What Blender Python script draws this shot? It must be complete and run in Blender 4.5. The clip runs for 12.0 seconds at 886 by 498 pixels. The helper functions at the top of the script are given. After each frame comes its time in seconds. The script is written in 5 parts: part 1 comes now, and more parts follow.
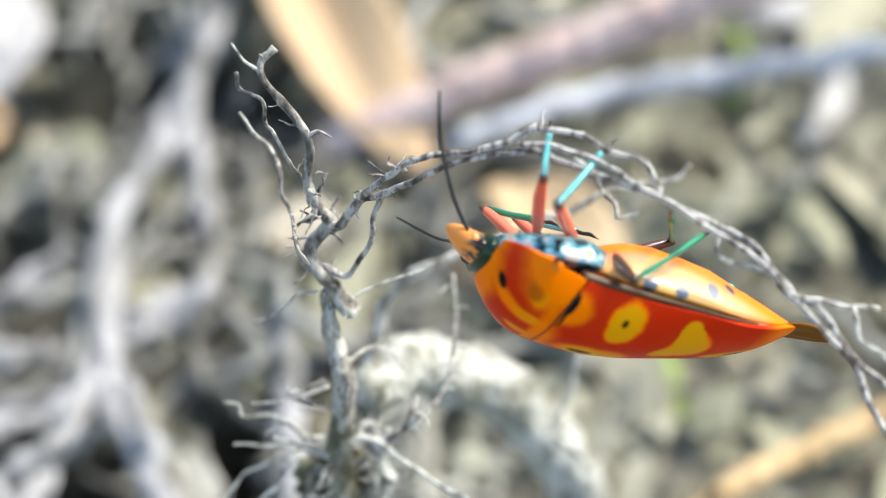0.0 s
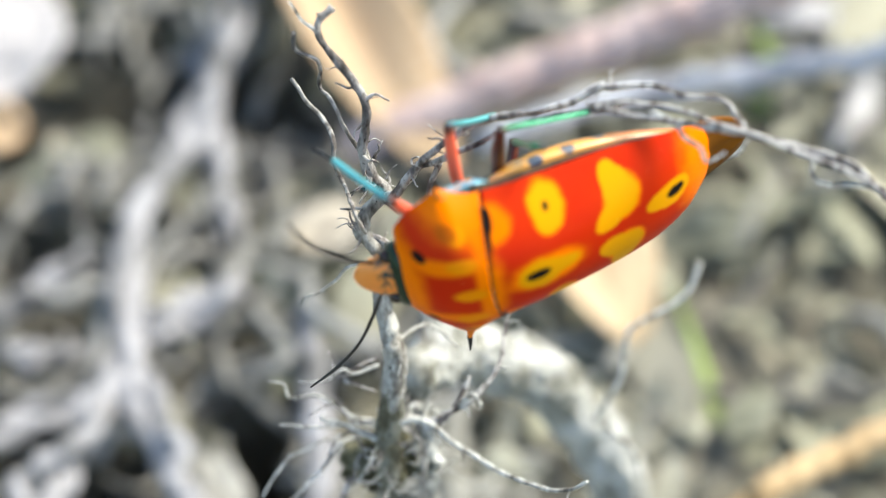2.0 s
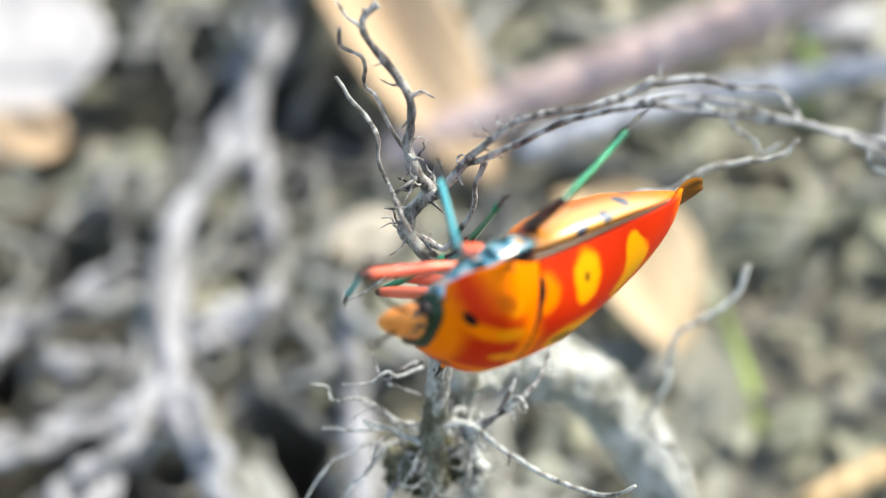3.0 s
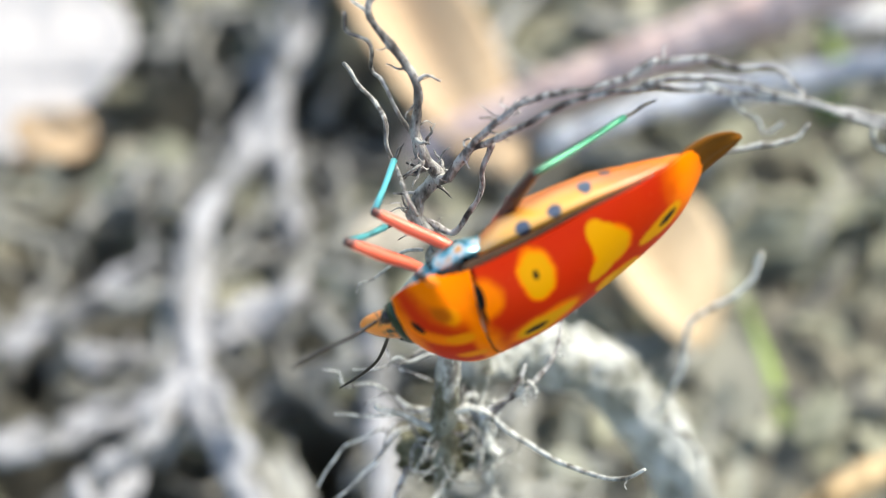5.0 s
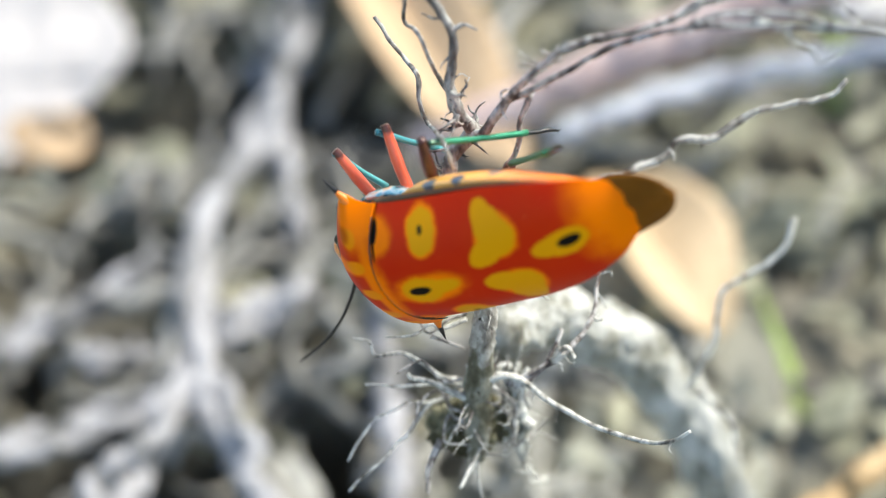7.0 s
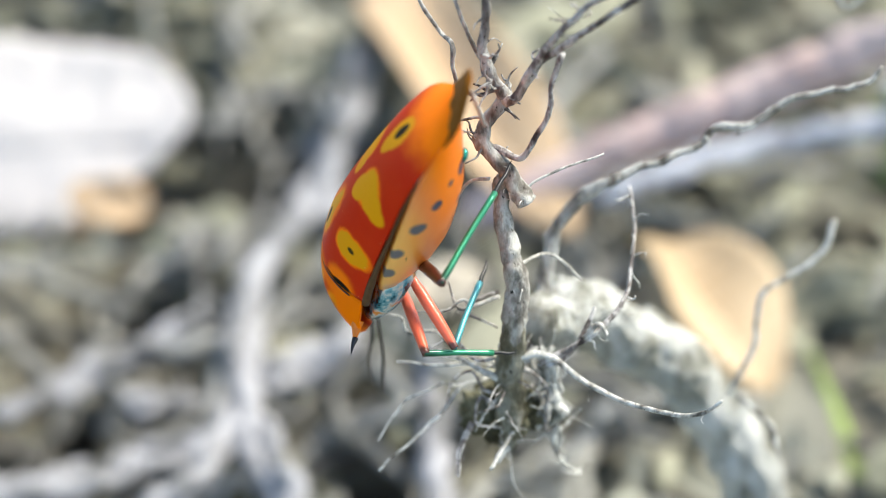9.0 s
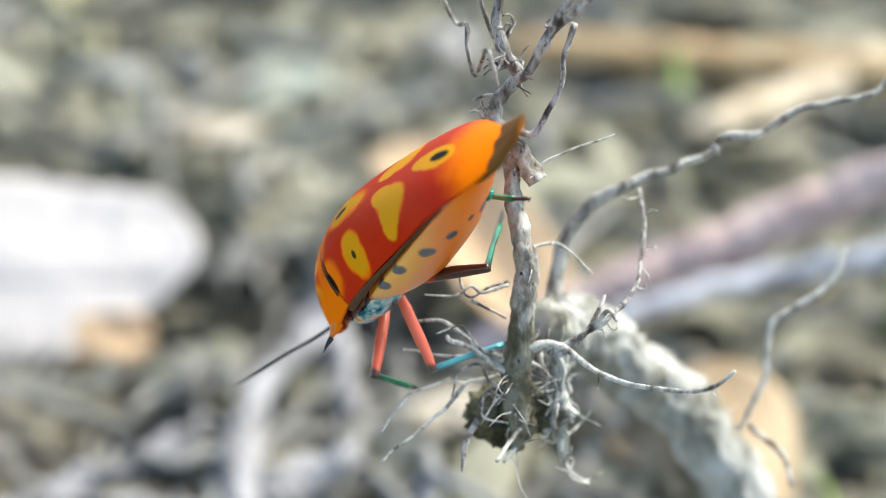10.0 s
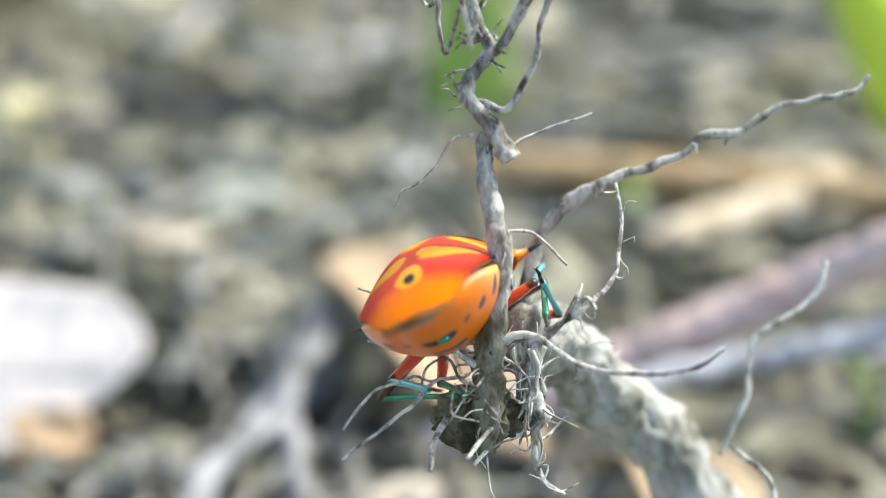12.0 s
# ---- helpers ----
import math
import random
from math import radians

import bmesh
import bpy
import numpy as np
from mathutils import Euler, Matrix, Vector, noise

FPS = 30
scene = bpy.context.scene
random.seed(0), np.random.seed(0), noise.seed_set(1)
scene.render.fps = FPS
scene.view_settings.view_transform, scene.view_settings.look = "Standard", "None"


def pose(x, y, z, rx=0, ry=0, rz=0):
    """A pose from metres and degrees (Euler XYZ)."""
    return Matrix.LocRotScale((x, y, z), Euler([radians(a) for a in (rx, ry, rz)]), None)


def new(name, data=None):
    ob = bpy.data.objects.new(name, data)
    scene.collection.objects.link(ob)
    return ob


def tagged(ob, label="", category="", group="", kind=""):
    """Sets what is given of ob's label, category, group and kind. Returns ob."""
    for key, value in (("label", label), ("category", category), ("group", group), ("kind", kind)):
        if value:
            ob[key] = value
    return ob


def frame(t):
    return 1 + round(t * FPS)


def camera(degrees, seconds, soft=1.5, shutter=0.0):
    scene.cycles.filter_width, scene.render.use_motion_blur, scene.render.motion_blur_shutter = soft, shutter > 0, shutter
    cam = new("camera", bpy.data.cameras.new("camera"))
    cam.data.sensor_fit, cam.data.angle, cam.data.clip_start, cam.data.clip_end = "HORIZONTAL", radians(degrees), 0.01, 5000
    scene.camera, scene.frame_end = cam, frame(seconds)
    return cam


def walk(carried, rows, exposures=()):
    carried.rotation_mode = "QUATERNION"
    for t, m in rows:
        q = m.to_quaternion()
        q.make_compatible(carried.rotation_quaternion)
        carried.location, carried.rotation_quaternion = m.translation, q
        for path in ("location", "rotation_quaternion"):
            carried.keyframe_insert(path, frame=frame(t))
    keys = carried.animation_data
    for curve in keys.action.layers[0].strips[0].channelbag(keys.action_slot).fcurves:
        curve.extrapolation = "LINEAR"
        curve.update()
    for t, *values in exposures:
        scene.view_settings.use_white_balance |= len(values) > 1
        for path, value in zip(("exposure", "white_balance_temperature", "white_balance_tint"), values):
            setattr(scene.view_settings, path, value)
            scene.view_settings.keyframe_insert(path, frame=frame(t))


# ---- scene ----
# ---- camera ----
MM = 0.001
cam = camera(32, 12.0, soft=0.5)
cam.data.dof.use_dof = True
cam.data.dof.focus_distance = 0.0945
cam.data.dof.aperture_fstop = 17.5
walk(cam, [
    (0, pose(0.00208, -0.06134, 0.08959, 41.46, -1.67, -1.76)),
    (0.5, pose(-0.00001, -0.06116, 0.08643, 42.46, -2.31, -2.47)),
    (1, pose(-0.00114, -0.06099, 0.08479, 42.36, -2.43, -2.67)),
    (1.5, pose(-0.00132, -0.06122, 0.08430, 42.50, -2.14, -2.23)),
    (2, pose(-0.00180, -0.06228, 0.08457, 42.78, -1.94, -1.83)),
    (2.5, pose(-0.00187, -0.06260, 0.08393, 43.13, -1.21, -1.32)),
    (3, pose(-0.00231, -0.06228, 0.08288, 43.44, -0.98, -0.88)),
    (3.2, pose(-0.00285, -0.06194, 0.08267, 43.10, -0.75, -0.91)),
    (4.8, pose(-0.00082, -0.06251, 0.08251, 43.50, -0.09, -0.36)),
    (5, pose(-0.00046, -0.06360, 0.08216, 43.72, 0.21, -0.07)),
    (5.5, pose(-0.00120, -0.06455, 0.08133, 44.01, -0.23, -1.00)),
    (6, pose(-0.00250, -0.06420, 0.07953, 44.65, -0.19, -0.26)),
    (6.5, pose(-0.00219, -0.06599, 0.07924, 45.00, -0.01, -0.01)),
    (6.7, pose(-0.00315, -0.06487, 0.07837, 44.91, 0.39, -1.25)),
    (8.3, pose(-0.00524, -0.06719, 0.07463, 46.89, -0.65, -0.42)),
    (8.5, pose(-0.00409, -0.06831, 0.07461, 47.33, -0.11, 0.10)),
    (9, pose(-0.00190, -0.07299, 0.06848, 50.88, 1.25, 1.23)),
    (9.2, pose(-0.00205, -0.07730, 0.06379, 55.54, 0.51, 2.32)),
    (9.5, pose(-0.00259, -0.08028, 0.05739, 58.61, 0.46, 2.52)),
    (9.8, pose(-0.00316, -0.08166, 0.05482, 59.71, 0.42, 1.48)),
    (10, pose(-0.00232, -0.08343, 0.05236, 61.52, 0.13, 2.04)),
    (10.5, pose(-0.00410, -0.08601, 0.04714, 64.82, -0.58, 1.81)),
    (11, pose(-0.00609, -0.08464, 0.04285, 67.38, -0.99, 0.74)),
    (11.5, pose(-0.00653, -0.08471, 0.03937, 68.48, -1.23, 0.63)),
    (12, pose(-0.00368, -0.08395, 0.03862, 68.62, -1.13, 0.36)),
], [(0.0, 1.32, 7250, 5), (3.0, 1.26, 7250, 5), (12.0, 1.26, 7150, 5)])

# ---- light: bright shade under an open sky ----
SUN_UP, SUN_TURN = radians(53), radians(62)
world = bpy.data.worlds.new("sky")
scene.world = world
world.use_nodes = True
sky = world.node_tree.nodes.new("ShaderNodeTexSky")
sky.sky_type, sky.sun_disc = "NISHITA", False
sky.sun_elevation, sky.sun_rotation = SUN_UP, SUN_TURN
back = world.node_tree.nodes["Background"]
back.inputs["Strength"].default_value = 0.14
world.node_tree.links.new(sky.outputs[0], back.inputs[0])
sun_data = bpy.data.lights.new("sun", "SUN")
sun_data.energy, sun_data.angle, sun_data.color = 2.9, radians(24), (1.0, 0.95, 0.88)
sun = new("sun", sun_data)
towards = Vector((math.sin(SUN_TURN) * math.cos(SUN_UP), math.cos(SUN_TURN) * math.cos(SUN_UP), math.sin(SUN_UP)))
sun.rotation_euler = towards.to_track_quat("Z", "Y").to_euler()


# ---- materials ----
class Nodes:
    """A material with its node tree and a few shortcuts."""

    def __init__(self, name, rough=0.6, metal=0.0):
        self.m = bpy.data.materials.new(name)
        self.m.use_nodes = True
        self.t = self.m.node_tree
        self.b = self.t.nodes["Principled BSDF"]
        self.b.inputs["Roughness"].default_value = rough
        self.b.inputs["Metallic"].default_value = metal
        co = self.add("ShaderNodeTexCoord")
        self.co = co.outputs["Object"]

    def add(self, kind, **values):
        n = self.t.nodes.new(kind)
        for i, v in values.items():
            key = int(i[1:]) if i[0] == "i" and i[1:].isdigit() else i
            n.inputs[key].default_value = v
        return n

    def link(self, a, b):
        self.t.links.new(a, b)

    def noise(self, per_mm, detail=4.0, rough=0.55, co=None):
        n = self.add("ShaderNodeTexNoise")
        n.inputs["Scale"].default_value = per_mm * 1000
        n.inputs["Detail"].default_value = detail
        n.inputs["Roughness"].default_value = rough
        self.link(co or self.co, n.inputs["Vector"])
        return n.outputs["Fac"]

    def ramp(self, fac, stops):
        r = self.add("ShaderNodeValToRGB")
        e = r.color_ramp.elements
        while len(e) < len(stops):
            e.new(0.5)
        for el, (p, c) in zip(e, stops):
            el.position, el.color = p, (*c, 1)
        self.link(fac, r.inputs[0])
        return r.outputs[0]

    def band(self, fac, lo, hi, a=0.0, b=1.0):
        r = self.add("ShaderNodeMapRange")
        r.interpolation_type = "SMOOTHSTEP"
        for i, v in enumerate((lo, hi, a, b)):
            r.inputs[1 + i].default_value = v
        self.link(fac, r.inputs[0])
        return r.outputs[0]

    def mix(self, fac, a, b, kind="MIX"):
        x = self.add("ShaderNodeMix")
        x.data_type, x.blend_type = "RGBA", kind
        for sock, v in ((x.inputs[0], fac), (x.inputs[6], a), (x.inputs[7], b)):
            if isinstance(v, bpy.types.NodeSocket):
                self.link(v, sock)
            elif isinstance(v, (int, float)):
                sock.default_value = v
            else:
                sock.default_value = (*v, 1)
        return x.outputs[2]

    def math(self, op, a, b=0.0):
        x = self.add("ShaderNodeMath")
        x.operation = op
        for sock, v in zip(x.inputs, (a, b)):
            if isinstance(v, bpy.types.NodeSocket):
                self.link(v, sock)
            else:
                sock.default_value = v
        return x.outputs[0]

    def mirrored(self):
        """Object coordinates in millimetres with y folded over, and a wavering edge."""
        s = self.add("ShaderNodeVectorMath")
        s.operation = "SCALE"
        s.inputs[3].default_value = 1000
        self.link(self.co, s.inputs[0])
        sep = self.add("ShaderNodeSeparateXYZ")
        self.link(s.outputs[0], sep.inputs[0])
        com = self.add("ShaderNodeCombineXYZ")
        self.link(sep.outputs[0], com.inputs[0])
        self.link(self.math("ABSOLUTE", sep.outputs[1]), com.inputs[1])
        self.link(sep.outputs[2], com.inputs[2])
        self.x, self.y, self.z = sep.outputs[0], sep.outputs[1], sep.outputs[2]
        return com.outputs[0]

    def spot(self, co, base, colour, centre, size, turn=0.0, soft=0.12, wobble=None):
        """Lay an oval mark of that colour over base."""
        m = self.add("ShaderNodeMapping")
        m.vector_type = "TEXTURE"
        m.inputs["Location"].default_value = centre
        m.inputs["Rotation"].default_value = (0, 0, radians(turn))
        m.inputs["Scale"].default_value = size
        self.link(co, m.inputs["Vector"])
        d = self.add("ShaderNodeVectorMath")
        d.operation = "LENGTH"
        self.link(m.outputs[0], d.inputs[0])
        dist = d.outputs["Value"]
        if wobble:
            dist = self.math("ADD", dist, wobble)
        return self.mix(self.band(dist, 1 + soft, 1 - soft), base, colour)

    def colour(self, c):
        if isinstance(c, bpy.types.NodeSocket):
            self.link(c, self.b.inputs["Base Color"])
        else:
            self.b.inputs["Base Color"].default_value = (*c, 1)
        return self

    def rough(self, fac, lo, hi):
        self.link(self.band(fac, 0.3, 0.7, lo, hi), self.b.inputs["Roughness"])
        return self

    def bump(self, height, mm, strength=0.6):
        b = self.add("ShaderNodeBump")
        b.inputs["Strength"].default_value = strength
        b.inputs["Distance"].default_value = mm * MM
        self.link(height, b.inputs["Height"])
        self.link(b.outputs[0], self.b.inputs["Normal"])
        return self


RED, ORANGE, YELLOW, BLACK = (0.50, 0.011, 0.002), (0.93, 0.19, 0.001), (0.76, 0.32, 0.004), (0.006, 0.005, 0.004)


AMBER = (0.84, 0.25, 0.003)


def shell_material(name, marks):
    """Glossy insect shell: red with orange rims, yellow ovals and black marks."""
    n = Nodes(name, 0.42)
    co = n.mirrored()
    wob = n.math("MULTIPLY", n.math("SUBTRACT", n.noise(0.7, 5, 0.6), 0.5), 0.6)
    c = n.mix(n.noise(0.35, 3), RED, (0.60, 0.036, 0.003))
    for colour, centre, size, turn, soft in marks:
        c = n.spot(co, c, colour, centre, size, turn, soft, wob)
    c = n.mix(n.band(n.noise(5.0, 2), 0.74, 0.80), c, (0.9, 0.5, 0.2))
    n.colour(c)
    n.b.inputs["Specular IOR Level"].default_value = 0.05
    n.b.inputs["Coat Weight"].default_value = 0.06
    n.b.inputs["Coat Roughness"].default_value = 0.3
    n.bump(n.noise(6, 2), 0.02, 0.4)
    return n.m


FAR = 60.0
scutellum_mat = shell_material("scutellum_shell", [
    (ORANGE, (-10.6, 0, 0), (2.7, 5.0, FAR), 0, 0.4),
    (ORANGE, (5.6, 0, 0), (1.5, 3.4, FAR), 0, 0.35),
    (ORANGE, (1.5, 0, 0), (2.4, 1.05, FAR), 0, 0.25),
    (YELLOW, (1.9, 0, 0), (1.5, 0.92, FAR), 0, 0.15),
    (YELLOW, (0.7, 0, 0), (1.3, 0.5, FAR), 0, 0.25),
    (ORANGE, (0.7, 3.2, 0), (1.08, 1.25, FAR), 0, 0.12),
    (ORANGE, (-3.65, 1.8, 0), (1.25, 1.3, FAR), 0, 0.15),
    (YELLOW, (0.7, 3.2, 0), (0.93, 1.08, FAR), 0, 0.08),
    (YELLOW, (-3.7, 1.75, 0), (1.05, 1.1, FAR), 0, 0.08),
] + [
    (YELLOW, (-2.95, 1.2, 0), (1.25, 0.78, FAR), -25, 0.12),
    (YELLOW, (-3.42, 2.5, 0), (0.88, 1.0, FAR), 0, 0.09),
    (YELLOW, (-3.2, 3.2, 0), (0.6, 0.75, FAR), 0, 0.12),
    (YELLOW, (-6.95, 0, 0), (1.25, 0.88, FAR), 0, 0.1),
    (YELLOW, (-6.05, 0, 0), (0.95, 0.6, FAR), 0, 0.15),
    (BLACK, (2.1, 0, 0), (0.8, 0.33, FAR), 0, 0.15),
    (BLACK, (-7.2, 0, 0), (0.6, 0.36, FAR), 0, 0.15),
    ((0.05, 0.03, 0.005), (0.75, 3.3, 0), (0.19, 0.22, FAR), 0, 0.3),
    (ORANGE, (4.1, 3.4, 0), (1.2, 0.9, FAR), 0, 0.3),
    (BLACK, (4.1, 3.6, 0), (0.27, 0.55, FAR), 14, 0.2),
    (BLACK, (4.25, 2.85, 0), (0.09, 0.6, FAR), 8, 0.3),
])
pronotum_mat = shell_material("pronotum_shell", [
    (ORANGE, (5.0, 5.6, 0), (3.4, 2.6, FAR), 20, 0.35),
    (ORANGE, (9.4, 0, 0), (1.1, 4.2, FAR), 0, 0.4),
    (ORANGE, (6.9, 1.9, 0), (1.9, 0.45, FAR), 0, 0.5),
    (ORANGE, (5.0, 0, 0), (0.6, 3.4, FAR), 0, 0.4),
    (AMBER, (6.0, 0.0, 0), (0.95, 0.42, FAR), 0, 0.25),
    (AMBER, (6.1, 2.0, 0), (0.85, 0.42, FAR), 0, 0.25),
    (AMBER, (6.0, 3.55, 0), (0.5, 0.45, FAR), 0, 0.35),
    ((0.50, 0.10, 0.003), (6.45, 3.75, 0), (0.48, 0.42, FAR), 0, 0.5),
    (BLACK, (8.13, 2.34, 0), (0.28, 0.30, FAR), 0, 0.3),
])


BELLY_POWER = 1.7
# x, half width, height of the widest line, rise above it, fall below it
BELLY = [(3.6, 3.4, -0.4, 0.4, -1.6), (3.0, 4.2, -0.15, 0.5, -2.5), (1.5, 4.7, -0.1, 0.55, -3.3), (0.0, 4.75, -0.15, 0.5, -3.6), (-2.0, 4.6, -0.25, 0.45, -3.5), (-4.0, 4.25, -0.4, 0.4, -3.25),
         (-6.0, 3.65, -0.6, 0.35, -2.6), (-7.6, 3.0, -0.95, 0.25, -1.9), (-8.8, 2.3, -1.35, 0.2, -1.2), (-9.6, 1.6, -1.75, 0.15, -0.6), (-10.1, 0.8, -2.0, 0.1, -0.2)]


def under(x, y):
    """Height of the belly's underside."""
    w, mid, fall = (float(np.interp(-x, [-s[0] for s in BELLY], [s[k] for s in BELLY])) for k in (1, 2, 4))
    return mid + fall * max(0.0, 1 - abs(y / w) ** BELLY_POWER) ** (1 / BELLY_POWER)


def belly_material():
    n = Nodes("belly_shell", 0.28)
    co = n.mirrored()
    wob = n.math("MULTIPLY", n.math("SUBTRACT", n.noise(1.2, 3), 0.5), 0.6)
    c = n.mix(n.noise(0.4, 3), (0.82, 0.165, 0.001), (0.88, 0.215, 0.003))
    # flanks yellower, and paler still to put some of their glare into the colour
    c = n.mix(n.band(n.math("ABSOLUTE", n.y), 3.4, 4.7), c, (0.95, 0.44, 0.045))
    ink = (0.010, 0.030, 0.075)
    for centre, size in (((0.36, 4.8, -0.25), (0.46, 0.8, 0.46)), ((-1.6, 4.68, -0.5), (0.43, 0.8, 0.43)), ((-3.6, 3.95, under(-3.6, 3.95)), (0.42, 0.45, 0.7)), ((-4.9, 3.0, under(-4.9, 3.0)), (0.36, 0.36, 0.6)), ((-5.8, 1.9, under(-5.8, 1.9)), (0.22, 0.24, 0.5)),
                         ((-5.75, 0.5, under(-5.75, 0.5)), (0.55, 0.6, 0.7)), ((-3.1, 0.45, under(-3.1, 0.45)), (0.5, 0.75, 0.7))):
        c = n.spot(co, c, ink, centre, size, 0, 0.2, wob)
    for x in (-1.9, -1.0, -0.1, 0.8):
        c = n.spot(co, c, (0.10, 0.02, 0.003), (x, 1.1, under(x, 1.1)), (0.1, 0.6, 0.8), 0, 0.5, wob)
    n.colour(c)
    n.b.inputs["Specular IOR Level"].default_value = 0.25
    n.link(n.band(n.math("ABSOLUTE", n.y), 2.4, 4.0, 0.05, 1.0), n.b.inputs["Coat Weight"])
    n.b.inputs["Coat IOR"].default_value = 2.4
    n.b.inputs["Coat Roughness"].default_value = 0.42
    n.bump(n.noise(4, 2), 0.02, 0.4)
    return n.m


def thorax_material():
    n = Nodes("metallic_thorax", 0.25, 0.55)
    f = n.noise(1.1, 4)
    n.colour(n.ramp(f, [(0.36, (0.01, 0.012, 0.015)), (0.43, (0.03, 0.20, 0.28)), (0.51, (0.22, 0.46, 0.55)), (0.58, (0.62, 0.66, 0.66)), (0.68, (0.75, 0.30, 0.05))]))
    n.bump(n.noise(3, 3), 0.06)
    return n.m


def leg_material(name, a, b, metal, rough, along):
    """Colour runs from a at the hip end to b past the share along of the part's length."""
    n = Nodes(name, rough, metal)
    sep = n.add("ShaderNodeSeparateXYZ")
    n.link(n.co, sep.inputs[0])
    f = n.band(n.math("ADD", n.math("MULTIPLY", sep.outputs[2], 1000), n.math("MULTIPLY", n.noise(1.5, 2), 0.6)), along[0], along[1])
    n.colour(n.mix(n.math("MULTIPLY", n.noise(2.5, 3), 0.25), n.mix(f, a, b), n.mix(0.5, a, b)))
    n.bump(n.noise(6, 2), 0.03)
    n.b.inputs["Coat Weight"].default_value = 0.3
    return n.m


red_leg = leg_material("red_leg", (0.88, 0.15, 0.075), (0.05, 0.02, 0.015), 0.0, 0.3, (4.9, 5.3))
hind_leg = leg_material("hind_leg", (0.72, 0.07, 0.03), (0.012, 0.009, 0.008), 0.0, 0.3, (1.4, 2.4))
teal_leg = leg_material("teal_leg", (0.03, 0.17, 0.21), (0.10, 0.46, 0.50), 0.35, 0.28, (0.2, 2.0))
green_leg = leg_material("green_leg", (0.008, 0.05, 0.03), (0.02, 0.25, 0.13), 0.4, 0.28, (0.2, 2.0))


def plain(name, colour, rough=0.6, metal=0.0, vary=0.25, per_mm=1.0, bump=0.03):
    n = Nodes(name, rough, metal)
    dark = tuple(v * (1 - vary) for v in colour)
    n.colour(n.mix(n.noise(per_mm, 5), dark, tuple(min(1, v * (1 + vary)) for v in colour)))
    n.bump(n.noise(per_mm * 3, 3), bump)
    return n.m


black_mat = plain("black_horn", (0.010, 0.010, 0.012), 0.35)
eye_mat = plain("dark_eye", (0.02, 0.008, 0.006), 0.12)
spine_mat = plain("orange_spine", (0.82, 0.19, 0.005), 0.3)
collar_mat = plain("dark_green_collar", (0.012, 0.035, 0.018), 0.25, 0.4, 0.6, 3)
fold_mat = plain("pale_wing_fold", (0.40, 0.37, 0.31), 0.4, 0, 0.3, 1.5)
wing_edge_mat = plain("brown_wing_edge", (0.07, 0.03, 0.008), 0.45, 0, 0.6, 2.5)
membrane_mat = plain("brown_membrane", (0.17, 0.062, 0.006), 0.5, 0, 0.35, 0.6)


membrane_mat.node_tree.nodes["Principled BSDF"].inputs["Specular IOR Level"].default_value = 0.1


def head_material():
    n = Nodes("orange_head", 0.3)
    co = n.mirrored()
    c = n.mix(n.noise(0.6, 3), (0.82, 0.22, 0.02), (0.9, 0.34, 0.08))
    mask = n.math("MULTIPLY", n.band(n.x, 10.7, 10.1), n.band(n.noise(2.2, 4), 0.48, 0.56))
    c = n.mix(mask, c, (0.03, 0.045, 0.04))
    n.colour(c)
    n.bump(n.noise(4, 3), 0.04)
    return n.m


def bark_material(name, dark, mid, pale, per_mm=0.9):
    """Weathered root bark: grey with pale dusty patches and dark cracks."""
    n = Nodes(name, 0.85)
    m = n.add("ShaderNodeMapping")
    m.inputs["Scale"].default_value = (1.0, 0.8, 0.45)
    n.link(n.co, m.inputs["Vector"])
    n.co = m.outputs[0]
    f = n.noise(per_mm, 6, 0.6)
    c = n.ramp(f, [(0.34, dark), (0.45, mid), (0.56, pale), (0.72, tuple(min(0.8, v * 1.15) for v in pale))])
    crack = n.noise(per_mm * 3.5, 4, 0.7)
    c = n.mix(n.band(crack, 0.40, 0.30), c, tuple(v * 0.4 for v in dark))
    n.colour(c)
    n.rough(f, 0.75, 0.95)
    n.bump(n.math("ADD", n.noise(per_mm * 2, 6, 0.7), n.math("MULTIPLY", crack, 0.5)), 0.25, 1.0)
    return n.m


bark_mat = bark_material("grey_root_bark", (0.06, 0.05, 0.04), (0.24, 0.225, 0.20), (0.51, 0.505, 0.47))
fine_mat = bark_material("pale_rootlet", (0.10, 0.09, 0.075), (0.40, 0.39, 0.355), (0.68, 0.68, 0.64), 1.4)
# mottling spread wider here: its pale and dark tones also paint highlights and shaded undersides
wire_mat = bark_material("brown_rootlet", (0.04, 0.03, 0.028), (0.20, 0.178, 0.168), (0.56, 0.545, 0.53), 1.4)
pale_bark_mat = bark_material("pale_root_bark", (0.11, 0.107, 0.082), (0.26, 0.262, 0.23), (0.45, 0.455, 0.435), 0.45)
dark_bark_mat = bark_material("dark_root_bark", (0.05, 0.043, 0.038), (0.18, 0.165, 0.155), (0.43, 0.42, 0.40), 1.1)
fibre_mat = bark_material("fibrous_crust", (0.10, 0.10, 0.08), (0.38, 0.39, 0.36), (0.62, 0.63, 0.61), 1.0)
foot_mat = bark_material("olive_bark", (0.04, 0.036, 0.02), (0.10, 0.092, 0.058), (0.24, 0.235, 0.19), 0.8)
soil_clump_mat = bark_material("soil_crust", (0.022, 0.020, 0.008), (0.065, 0.058, 0.026), (0.17, 0.16, 0.10), 0.7)
stick_mat = bark_material("grey_stick", (0.20, 0.19, 0.19), (0.40, 0.39, 0.40), (0.54, 0.54, 0.55), 0.25)
branch_mat = bark_material("grey_branch", (0.065, 0.065, 0.06), (0.205, 0.204, 0.21), (0.335, 0.335, 0.355), 0.22)
